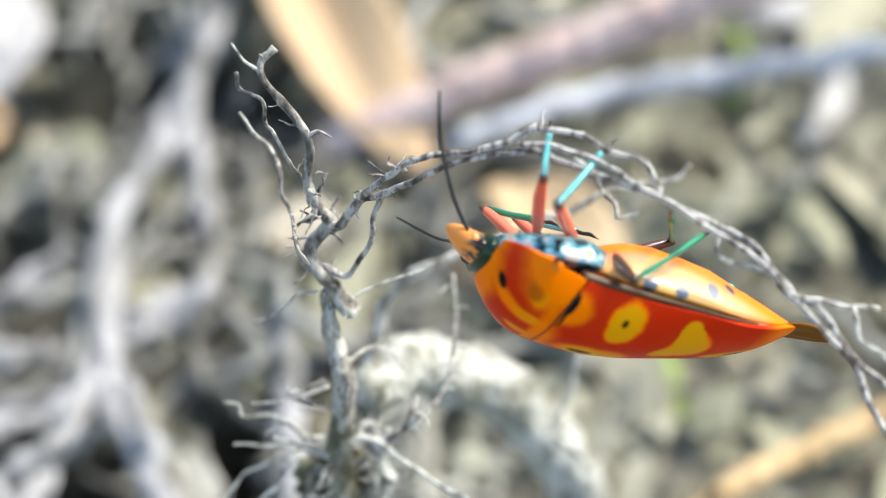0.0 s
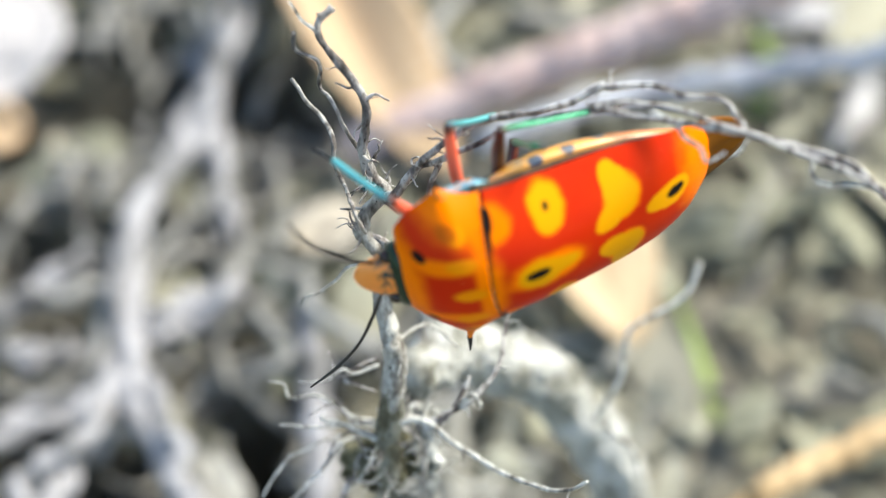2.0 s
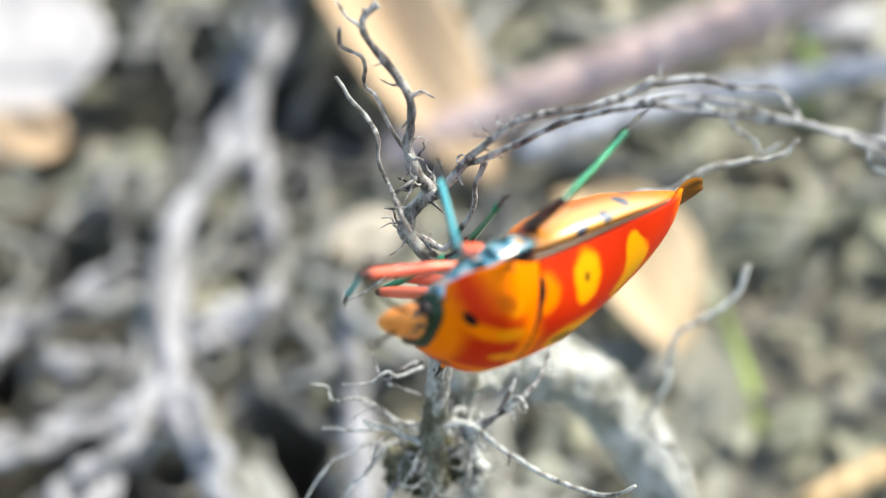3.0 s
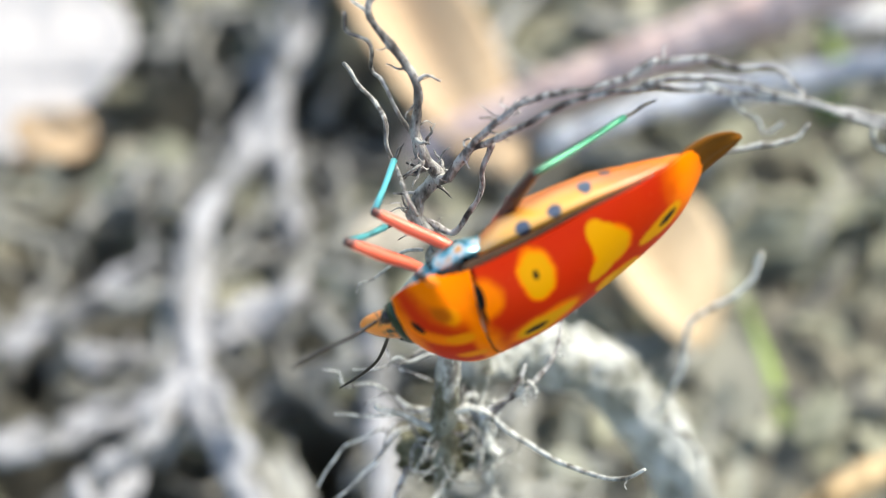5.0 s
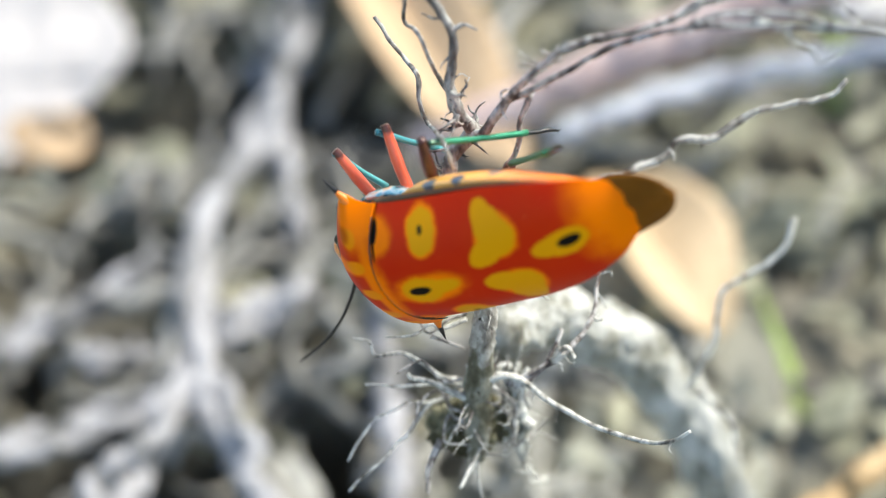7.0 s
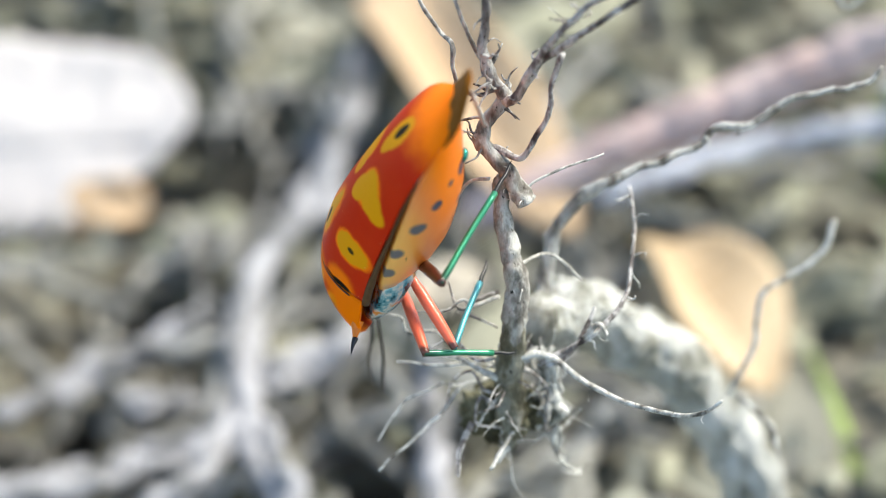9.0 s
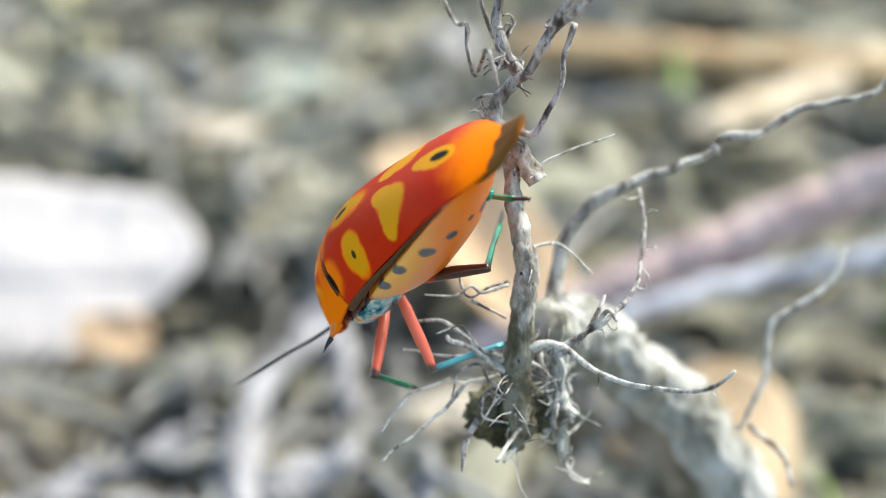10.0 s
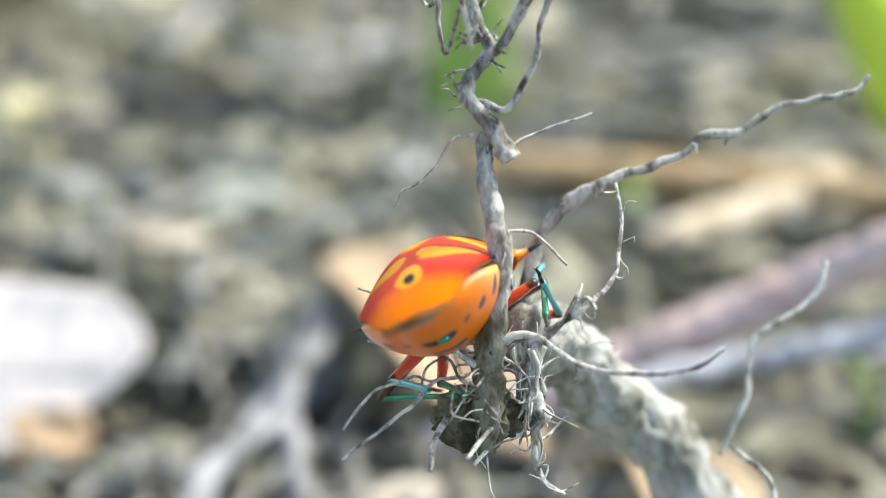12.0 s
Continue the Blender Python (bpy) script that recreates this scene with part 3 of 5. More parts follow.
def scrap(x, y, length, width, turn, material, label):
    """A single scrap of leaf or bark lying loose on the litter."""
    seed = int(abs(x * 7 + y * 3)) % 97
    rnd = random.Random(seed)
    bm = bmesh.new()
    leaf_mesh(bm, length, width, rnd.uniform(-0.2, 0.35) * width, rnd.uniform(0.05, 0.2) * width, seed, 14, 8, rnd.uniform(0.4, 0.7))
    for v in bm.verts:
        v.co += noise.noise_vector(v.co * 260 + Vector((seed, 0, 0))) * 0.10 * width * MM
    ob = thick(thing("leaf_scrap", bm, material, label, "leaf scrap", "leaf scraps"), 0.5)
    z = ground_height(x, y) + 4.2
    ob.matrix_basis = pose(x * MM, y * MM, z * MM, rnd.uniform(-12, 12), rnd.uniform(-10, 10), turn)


scrap(-36, 62, 13, 6.3, 30, grey_scrap, "pale grey weathered leaf scrap among roots")
scrap(-40, 82, 14, 7.1, 120, beige_scrap, "beige weathered leaf scrap on the soil")
scrap(-22, 107, 13, 8.6, 70, lilac_scrap, "lilac-grey bleached bark flake on the litter")
scrap(59, 105, 15, 6.3, -15, lilac_scrap, "bluish-white bark flake beside a stick")
scrap(-5, 65, 13, 7.5, 10, beige_scrap, "dull beige leaf scrap beneath the root sprig")
scrap(-36, 48, 9, 5.0, 60, grey_scrap, "grey curled leaf scrap in the litter")
scrap(-18, 32, 10, 5.4, 100, grey_scrap, "pale grey leaf scrap by a fallen branch")
scrap(-39, 81, 14, 8.7, 45, olive_scrap, "grey-green dry leaf scrap on dark soil")
scrap(-26, 67, 10, 6.2, 0, grey_scrap, "pale grey leaf scrap beside a fallen branch")
scrap(-44, 37, 12, 4.3, 5, lilac_scrap, "whitish bark flake lying on the litter")
scrap(-20, 39, 8, 4.3, 70, grey_scrap, "pale grey leaf scrap under the sprig")
scrap(40, 67, 14, 7.6, 20, olive_scrap, "olive-grey leaf scrap on pale litter")
scrap(40, 39, 8, 4.4, 50, olive_scrap, "dull green-grey leaf scrap by a grass blade")
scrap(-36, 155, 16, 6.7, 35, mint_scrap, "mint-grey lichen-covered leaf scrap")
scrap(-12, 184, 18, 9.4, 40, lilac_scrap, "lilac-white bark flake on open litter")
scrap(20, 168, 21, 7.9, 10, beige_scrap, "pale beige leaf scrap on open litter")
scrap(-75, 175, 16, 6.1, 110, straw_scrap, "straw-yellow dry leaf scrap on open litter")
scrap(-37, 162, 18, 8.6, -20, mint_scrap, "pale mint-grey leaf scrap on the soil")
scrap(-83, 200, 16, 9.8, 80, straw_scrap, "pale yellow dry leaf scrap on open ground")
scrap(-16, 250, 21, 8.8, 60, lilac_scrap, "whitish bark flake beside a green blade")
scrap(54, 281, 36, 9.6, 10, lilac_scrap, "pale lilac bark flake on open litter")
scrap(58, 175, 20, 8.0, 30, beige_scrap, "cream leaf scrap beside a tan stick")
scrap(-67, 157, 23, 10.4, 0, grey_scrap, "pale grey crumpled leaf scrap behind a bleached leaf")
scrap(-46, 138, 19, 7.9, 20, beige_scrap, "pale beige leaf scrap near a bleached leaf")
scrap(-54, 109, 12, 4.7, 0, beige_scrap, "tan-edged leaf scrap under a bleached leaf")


def litter_field():
    """Loose leaf bits and twigs over the ground, too many to count."""
    rnd = random.Random(7)
    fields = {"near": ([], []), "far": ([], [])}
    nu, nv = 5, 3
    us, vs = np.meshgrid(np.linspace(0, 1, nu + 1), np.linspace(-1, 1, nv + 1), indexing="ij")
    outline = np.maximum(0.05, np.sin(np.pi * us ** 0.8)) ** 0.75
    quads = [(i * (nv + 1) + j, i * (nv + 1) + j + 1, (i + 1) * (nv + 1) + j + 1, (i + 1) * (nv + 1) + j) for i in range(nu) for j in range(nv)]

    def place():
        return rnd.gauss(0, 150), rnd.gauss(125, 185)

    for k in range(12500):
        x, y = place()
        far = 1 + max(0, y - 90) / 170
        size = (rnd.uniform(13, 26) if k % 15 == 0 else rnd.uniform(3.5, 10)) * far
        if any(math.hypot(x - hx, y - hy) < reach + 0.3 * size for hx, hy, reach in HOLES):
            continue
        half = 0.5 * size * rnd.uniform(0.2, 0.5)
        ph = rnd.uniform(0, 9)
        yy = half * outline * vs * (1 + 0.1 * np.sin(9 * us + ph))
        zz = rnd.uniform(-0.3, 0.35) * half * np.abs(vs) ** 1.7 + rnd.uniform(-0.1, 0.2) * size * us * (1 - us) * 2 + 0.12 * half * np.sin(7 * us + 3 * vs + ph)
        points = np.stack([(us - 0.5) * size, yy, zz, np.full(us.shape, 1000.0)], -1).reshape(-1, 4) * MM
        steep = 1.0 if k % 3 else 0.35
        m = np.array(pose(x * MM, y * MM, (ground_height(x, y) + rnd.uniform(0.3, 4.0)) * MM, rnd.uniform(-62, 62) * steep, rnd.uniform(-50, 50) * steep, rnd.uniform(0, 360)))
        verts, faces = fields["far" if y + rnd.gauss(0, 25) > 150 else "near"]
        base = len(verts)
        verts.extend(map(tuple, (points @ m.T)[:, :3]))
        faces.extend(tuple(base + q for q in f) for f in quads)
    for key, material, label in (("near", litter_mat, "grey and pale crumpled leaf bits covering the soil"), ("far", far_litter_mat, "beige-brown crumpled leaf bits on open ground")):
        me = bpy.data.meshes.new("leaf_litter")
        me.from_pydata(*fields[key][:1], [], fields[key][1])
        me.materials.append(material)
        me.polygons.foreach_set("use_smooth", [True] * len(me.polygons))
        tagged(new("leaf_litter", me), label, "leaf litter", kind="stuff")

    twigs = bmesh.new()

    def lay(points, radii, seed, m):
        bm = bmesh.new()
        tube(bm, points, radii, 6, 3, 0.35, 0.4, seed)
        bm.transform(m)
        me = bpy.data.meshes.new("twig")
        bm.to_mesh(me)
        bm.free()
        twigs.from_mesh(me)
        bpy.data.meshes.remove(me)

    for k in range(1000):
        x, y = place()
        if any(math.hypot(x - hx, y - hy) < 0.9 * reach + 3 for hx, hy, reach in HOLES):
            continue
        far = 1 + max(0, y - 90) / 140
        size, r = rnd.uniform(8, 34) * far, rnd.uniform(0.35, 1.2) * far
        lay([(-size / 2, 0, 0), (-size / 5, rnd.uniform(-2, 2), rnd.uniform(-1, 2)), (size / 6, rnd.uniform(-2, 2), rnd.uniform(-1, 2)), (size / 2, 0, 0)], (r, r * 0.9, r * 0.6), k,
            pose(x * MM, y * MM, (ground_height(x, y) + rnd.uniform(1, 5)) * MM, 0, rnd.uniform(-18, 18), rnd.uniform(0, 360)))
    for k in range(210):
        x, y = rnd.uniform(-75, 12), rnd.uniform(15, 115)
        if any(math.hypot(x - hx, y - hy) < reach + 1 for hx, hy, reach in HOLES) or (x < -38 and y > 78):
            continue
        size, r = rnd.uniform(10, 30), rnd.uniform(0.4, 1.1)
        lay([(size * (u - 0.5), rnd.gauss(0, 0.09 * size), rnd.uniform(-0.5, 2.0)) for u in (0, 0.2, 0.4, 0.6, 0.8, 1)], (r * 0.8, r, r * 1.1, r * 0.7, r * 0.4), 2000 + k,
            pose(x * MM, y * MM, (ground_height(x, y) + rnd.uniform(3, 6)) * MM, 0, rnd.uniform(-8, 8), rnd.gauss(60, 45)))
    thing("twig_litter", twigs, twig_litter_mat, "thin grey broken twigs strewn over the litter", "twigs", kind="stuff")


litter_field()

# ---- the dead root sprig ----
sprig = new("root_sprig")
tagged(sprig, "dead grey root sprig with an arching tangle of rootlets", "root")


def rootlet(name, points, radii, material=fine_mat, label="", seed=1, sides=8, rough=0.25, wander=0.12, parent=None):
    bm = bmesh.new()
    tube(bm, points, radii, sides, 7, rough, wander, seed)
    return part(name, bm, material, parent or sprig, label)


STEM = [(-0.6, -1.0, -7.0), (-0.6, -0.8, -4.0), (-0.6, 0.0, -1.8), (-0.5, 0.3, -0.1), (-0.3, 0.6, 2.8), (-0.2, 1.2, 5.0), (-0.5, 1.7, 6.7), (-0.9, 2.4, 8.2), (-1.2, 3.1, 9.7), (-1.2, 3.7, 10.7), (-1.0, 3.9, 11.7)]
rootlet("stem_foot", STEM[:6], (0.45, 0.9, 0.98, 0.96, 0.9, 0.62, 0.3), foot_mat, "dark olive-grey foot of the stem", 40, 16, 0.3, 0.1)
rootlet("stem", STEM[3:], (0.7, 0.8, 0.76, 0.66, 0.58, 0.54, 0.52, 0.54), bark_mat, "upright grey bark-covered stem", 41, 18, 0.34, 0.1)
rootlet("stub", [(0.4, 3.1, 10.3), (-0.3, 3.5, 11.3), (-1.1, 4.0, 12.4), (-1.9, 4.4, 13.2), (-2.4, 4.7, 13.9), (-2.2, 5.2, 14.7), (-1.5, 5.5, 15.5), (-0.9, 5.8, 16.3)], (0.72, 0.62, 0.5, 0.5, 0.52, 0.42, 0.42, 0.45), bark_mat, "broken knobbly upper stem", 42, 14, 0.35, 0.12)
rootlet("branch", [(-0.8, 5.7, 16.2), (-1.7, 5.7, 17.6), (-2.3, 6.0, 19.5), (-2.1, 6.3, 21.2), (-2.2, 6.5, 23.2), (-3.0, 6.9, 24.6), (-3.9, 7.3, 25.8), (-4.8, 7.7, 26.8), (-4.8, 8.2, 27.6), (-4.0, 8.7, 28.3)], (0.42, 0.36, 0.34, 0.27, 0.25, 0.28, 0.26, 0.22, 0.2, 0.26), dark_bark_mat, "", 43, 10, 0.3)
rootlet("rootlet", [(-6.3, 7.6, 27.3), (-6.2, 7.8, 25.9), (-4.9, 7.6, 25.3), (-4.9, 8.7, 22.4), (-4.1, 6.5, 23.0), (-3.3, 6.5, 20.7), (-2.5, 7.6, 18.0)], (0.12, 0.14, 0.13, 0.12, 0.13, 0.15), dark_bark_mat, "", 44)
rootlet("rootlet", [(-5.1, 7.9, 27.3), (-5.9, 8.1, 28.0), (-6.5, 8.3, 29.1)], (0.13, 0.1, 0.06), fine_mat, "", 45)
rootlet("rootlet", [(-2.1, 6.6, 23.2), (-1.5, 6.5, 23.6), (-0.7, 6.1, 23.6)], (0.14, 0.09, 0.07), wire_mat, "", 46)
rootlet("rootlet", [(-6.7, 10.7, 21.1), (-5.9, 10.2, 19.9), (-5.0, 11.0, 17.7), (-4.2, 8.1, 18.6), (-4.1, 7.3, 17.2), (-3.6, 7.2, 15.7), (-2.8, 0.6, 19.9), (-2.2, 1.1, 17.4)], (0.13, 0.14, 0.15, 0.13, 0.12), dark_bark_mat, "", 47)
rootlet("arch_strand", [(-0.9, 5.5, 16.2), (-0.1, 4.9, 17.2), (1.0, 4.2, 20.0), (2.6, 3.4, 22.8), (4.2, 2.9, 24.7), (6.2, 2.4, 25.7), (8.0, 2.0, 26.5), (9.6, 2.0, 27.3), (11.2, 2.2, 28.1)], (0.34, 0.3, 0.22, 0.2, 0.18, 0.2, 0.22), wire_mat, "brown arching rootlet", 48, 9, 0.3, 0.18)
rootlet("arch_strand", [(-0.3, 5.2, 16.6), (1.0, 4.4, 19.5), (2.9, 3.0, 22.0), (4.7, 2.4, 23.8), (6.2, 2.2, 25.0), (8.0, 1.8, 26.0), (9.8, 1.5, 26.7), (11.2, 1.3, 27.2)], (0.28, 0.24, 0.2, 0.18, 0.17, 0.18), wire_mat, "brown arching rootlet", 49, 9, 0.3, 0.22)
rootlet("loop", [(2.4, 4.7, 20.0), (1.8, 4.4, 18.1), (1.6, 4.1, 16.1), (0.7, 3.9, 14.3), (-0.1, 3.8, 13.1), (-1.5, 4.5, 13.4), (-2.8, 4.7, 13.6)], (0.2, 0.17, 0.18, 0.2, 0.24, 0.26), wire_mat, "", 50)
rootlet("branch", [(0.9, 3.6, -3.1), (1.7, 7.6, -1.7), (2.4, 10.2, 1.3), (3.0, 10.6, 3.1), (4.2, 10.9, 4.5), (6.1, 11.0, 5.9), (8.3, 11.4, 6.7), (10.2, 11.7, 7.4), (12.2, 12.1, 8.1), (13.2, 12.8, 9.2), (15.3, 12.6, 9.4), (18.2, 13.4, 10.9), (21.7, 13.5, 11.7), (22.9, 13.5, 12.0), (24.0, 14.1, 12.9)], (0.6, 0.55, 0.5, 0.44, 0.48, 0.36, 0.3, 0.28, 0.26, 0.32, 0.24, 0.2, 0.2, 0.16), bark_mat, "long pale side branch", 51, 12, 0.3, 0.2)
rootlet("rootlet", [(7.4, 9.3, 6.8), (7.6, 6.8, 5.5), (7.3, 4.4, 4.3), (6.8, 2.3, 3.3), (5.9, 1.1, 2.6), (4.8, 0.2, 2.0), (2.6, -0.3, 0.7), (1.3, -0.4, -0.2)], (0.1, 0.12, 0.14, 0.18, 0.2, 0.22), wire_mat, "dark bent rootlet", 52)
rootlet("rootlet", [(4.8, 1.5, 3.1), (4.3, 0.6, 2.2), (3.0, -0.4, 0.6), (1.7, -0.6, -0.2)], (0.12, 0.16, 0.2), wire_mat, "", 53)
rootlet("rootlet", [(-0.0, 0.0, 0.0), (1.1, -0.1, 0.4), (2.3, -0.6, 0.4), (3.4, -1.4, -0.1), (5.0, -2.3, -0.6), (7.1, -4.4, 0.1), (9.5, -6.2, 1.0), (10.9, -6.8, 1.9), (11.9, -7.0, 3.0)], (0.3, 0.26, 0.2, 0.19, 0.17, 0.16, 0.14, 0.1), fine_mat, "pale curling rootlet", 54, 9, 0.18, 0.06)
rootlet("rootlet", [(22.8, 14.9, -0.4), (22.1, 13.7, -2.3), (19.8, 12.9, -3.9), (17.9, 12.4, -5.2), (17.5, 11.6, -7.0), (17.4, 10.6, -8.7), (16.6, 9.8, -10.4), (15.5, 9.2, -12.5)], (0.26, 0.2, 0.2, 0.22, 0.2, 0.18), fine_mat, "", 55)
rootlet("rootlet", [(16.0, 7.8, -11.0), (17.7, 6.7, -12.1), (18.6, 5.9, -12.9), (18.9, 4.8, -14.0)], (0.22, 0.2, 0.16), fine_mat, "", 56)
TAPROOT = [(1.2, 4.6, -1.6), (2.9, 8.0, -3.1), (4.6, 10.8, -5.6), (7.8, 13.0, -9.6), (12.2, 14.6, -14.5), (16.2, 14.2, -20.0), (20.2, 13.2, -28.2), (23.5, 12.6, -37.0), (26.5, 12.2, -48.0)]
rootlet("taproot", TAPROOT, (1.5, 2.0, 2.3, 2.4, 2.4, 2.35, 2.3, 2.2), pale_bark_mat, "thick pale root running down into the litter", 57, 40, 0.34, 0.8)
rootlet("rootlet", [(1.7, 2.2, -2.4), (2.0, 1.6, -4.4), (2.3, 1.0, -6.5), (2.4, 0.2, -8.0), (2.9, -0.4, -9.3), (4.3, -1.0, -9.9)], (0.34, 0.3, 0.26, 0.22, 0.16, 0.1), fine_mat, "", 58)
rootlet("rootlet", [(1.7, 0.3, -6.5), (0.3, -0.2, -6.3), (-0.6, -1.3, -6.7), (-1.4, -2.5, -7.1)], (0.2, 0.16, 0.12), fine_mat, "", 59)
rootlet("rootlet", [(-0.0, -0.9, -4.9), (-0.9, -2.7, -5.1), (-1.9, -4.6, -5.5)], (0.17, 0.16, 0.13), fine_mat, "", 60)
rootlet("fibre_mass", [(1.5, 2.5, -1.4), (1.7, 1.7, -2.9), (1.9, 1.1, -4.2), (2.2, 0.6, -5.5), (2.4, 0.1, -6.8)], (0.35, 0.62, 0.7, 0.5, 0.22), fibre_mat, "whitish fibrous crust beside the stem's foot", 61, 20, 0.5, 0.9)
for k in range(8):
    rnd = random.Random(300 + k)
    x, y = 1.2 + 0.16 * k + rnd.gauss(0, 0.3), 1.6 + rnd.gauss(0, 0.5)
    drop = rnd.uniform(4.0, 8.5)
    rootlet("rootlet", [(x + 0.09 * q + rnd.gauss(0, 0.14), y - 0.22 * q + rnd.gauss(0, 0.14), -1.2 - drop * q / 6) for q in range(7)], (rnd.uniform(0.13, 0.26), 0.17, 0.15, 0.12, 0.06), fibre_mat if k % 3 else fine_mat, "", 320 + k, 8, 0.4, 0.1)
rootlet("rootlet", [(-3.1, -1.3, -4.6), (-3.8, -2.7, -5.4), (-4.0, -4.2, -6.6)], (0.24, 0.2, 0.12), wire_mat, "", 62)
rootlet("rootlet", [(-1.0, 1.0, -1.7), (-3.1, 1.1, -0.7), (-4.8, 1.5, 0.6), (-5.7, 1.5, 1.1), (-7.2, 1.1, 1.2), (-7.7, 1.6, 2.1), (-8.7, 1.5, 2.5)], (0.16, 0.13, 0.11, 0.07), fine_mat, "", 63)
rootlet("rootlet", [(-1.1, 0.9, -1.8), (-3.1, 0.7, -1.1), (-5.4, 0.2, -0.8), (-7.9, -0.1, -0.2)], (0.14, 0.12, 0.08), fine_mat, "", 71)
rootlet("rootlet", [(-1.3, 2.3, 3.3), (-2.9, 1.7, 3.0), (-3.7, 1.8, 3.4), (-4.7, 1.2, 3.0), (-6.6, 0.9, 3.3)], (0.13, 0.11, 0.09, 0.06), fine_mat, "", 64)
rootlet("rootlet", [(-1.6, 1.7, -2.9), (-3.4, 0.7, -3.1), (-4.6, -0.3, -3.5), (-5.8, -1.7, -4.2), (-7.7, -3.2, -5.0), (-9.2, -4.4, -5.8)], (0.15, 0.12, 0.13, 0.12, 0.11, 0.08), fine_mat, "", 65, 8, 0.3, 0.35)
rootlet("rootlet", [(-3.7, 1.0, -3.1), (-6.2, 0.1, -2.9), (-7.7, -0.9, -3.3), (-8.7, -2.0, -4.1), (-9.3, -2.8, -4.8)], (0.08, 0.1, 0.09, 0.1, 0.07), fine_mat, "", 66, 8, 0.3, 0.35)
rootlet("rootlet", [(-1.9, 3.8, 11.6), (-2.8, 4.0, 11.4), (-3.5, 4.2, 10.7), (-4.0, 4.3, 9.6), (-4.6, 4.4, 8.8), (-5.2, 4.4, 8.2), (-6.1, 4.4, 7.7), (-6.3, 4.4, 6.8)], (0.11, 0.1, 0.08, 0.08, 0.09, 0.05), fine_mat, "thin pale curled rootlet", 73, 7, 0.3, 0.12)
rootlet("rootlet", [(5.1, 4.7, 12.8), (3.2, 4.4, 12.1), (1.2, 4.0, 11.4), (0.4, 3.7, 10.9)], (0.06, 0.09, 0.1), fine_mat, "", 67)
rootlet("rootlet", [(-0.4, 1.7, 6.3), (2.0, 4.2, 5.2), (4.1, 3.8, 3.4)], (0.12, 0.11, 0.09), fine_mat, "", 68)
rootlet("rootlet", [(-1.0, -0.1, -1.9), (-2.3, -0.3, -1.0), (-3.6, -0.2, -0.0), (-4.9, -0.3, 0.7), (-5.1, -0.1, 0.9)], (0.26, 0.2, 0.16, 0.14), fine_mat, "", 69)
for points, seed in (([(-1.3, 3.0, 3.1), (-2.4, 2.6, 3.0), (-3.6, 1.7, 2.7), (-4.2, 2.0, 3.2), (-4.6, 2.6, 4.3)], 121), ([(-3.6, 1.6, 2.6), (-2.8, 1.6, 2.1), (-1.5, 1.5, 1.2)], 122), ([(-1.6, 0.5, -0.5), (-2.9, 0.1, -0.3), (-3.7, 0.5, 0.6), (-4.4, 0.6, 1.2), (-5.8, -0.2, 1.1)], 123), ([(-1.1, -0.3, -3.0), (-2.3, -0.4, -2.6), (-3.2, 0.3, -1.5), (-4.4, -0.4, -1.8), (-4.8, -1.6, -2.7)], 124), ([(-1.7, -0.8, -3.2), (-2.6, -0.8, -2.8), (-2.9, -2.0, -3.9), (-1.2, -1.8, -4.5)], 125), ([(0.0, 0.7, -1.4), (1.1, 0.5, -1.9), (1.9, -0.1, -3.0), (1.7, -1.4, -5.2), (2.6, -1.1, -4.7)], 126)):
    rootlet("rootlet", points, (0.12, 0.1, 0.09, 0.06), wire_mat, "", seed)
rootlet("rootlet", [(4.1, -0.0, 1.7), (4.9, 0.2, 2.7), (5.5, -0.4, 2.3)], (0.2, 0.18, 0.1), fine_mat, "", 70)


def clump():
    """The crust of soil where the rootlets meet."""
    bm = bmesh.new()
    bmesh.ops.create_icosphere(bm, subdivisions=5, radius=1.0)
    for v in bm.verts:
        d = v.co.normalized()
        g = 1 + 0.35 * noise.noise(d * 2.2) + 0.2 * noise.noise(d * 6) + 0.1 * noise.noise(d * 14)
        v.co = V((d.x * 2.5 * g - 1.2, d.y * 1.9 * g + 0.8, d.z * 2.0 * g - 5.6))
    part("soil_clump", bm, soil_clump_mat, sprig, "olive-grey crust of soil round the stem's foot")


clump()


def hairs(count, line, size, radius, seed, material, lift=0.0):
    """Fine hair roots springing from a root's line, each a part."""
    rnd = random.Random(seed)
    line = [p / MM for p in smooth_path(line, 5)]
    for k in range(count):
        a = line[rnd.randrange(len(line))]
        d = Vector((rnd.gauss(0, 1), rnd.gauss(0, 1), rnd.gauss(lift, 0.8))).normalized()
        pts, n = [a], rnd.randint(3, 5)
        for _ in range(n):
            d = (d + Vector((rnd.gauss(0, 0.5), rnd.gauss(0, 0.5), rnd.gauss(0, 0.5)))).normalized()
            pts.append(pts[-1] + d * size * rnd.uniform(0.5, 1.2) / n)
        r = radius * rnd.uniform(0.6, 1.3)
        bm = bmesh.new()
        tube(bm, [tuple(p) for p in pts], (r, r * 0.8, r * 0.45), 5, 4, 0.2, 0.08, seed + k)
        part("hair_root", bm, material, sprig)


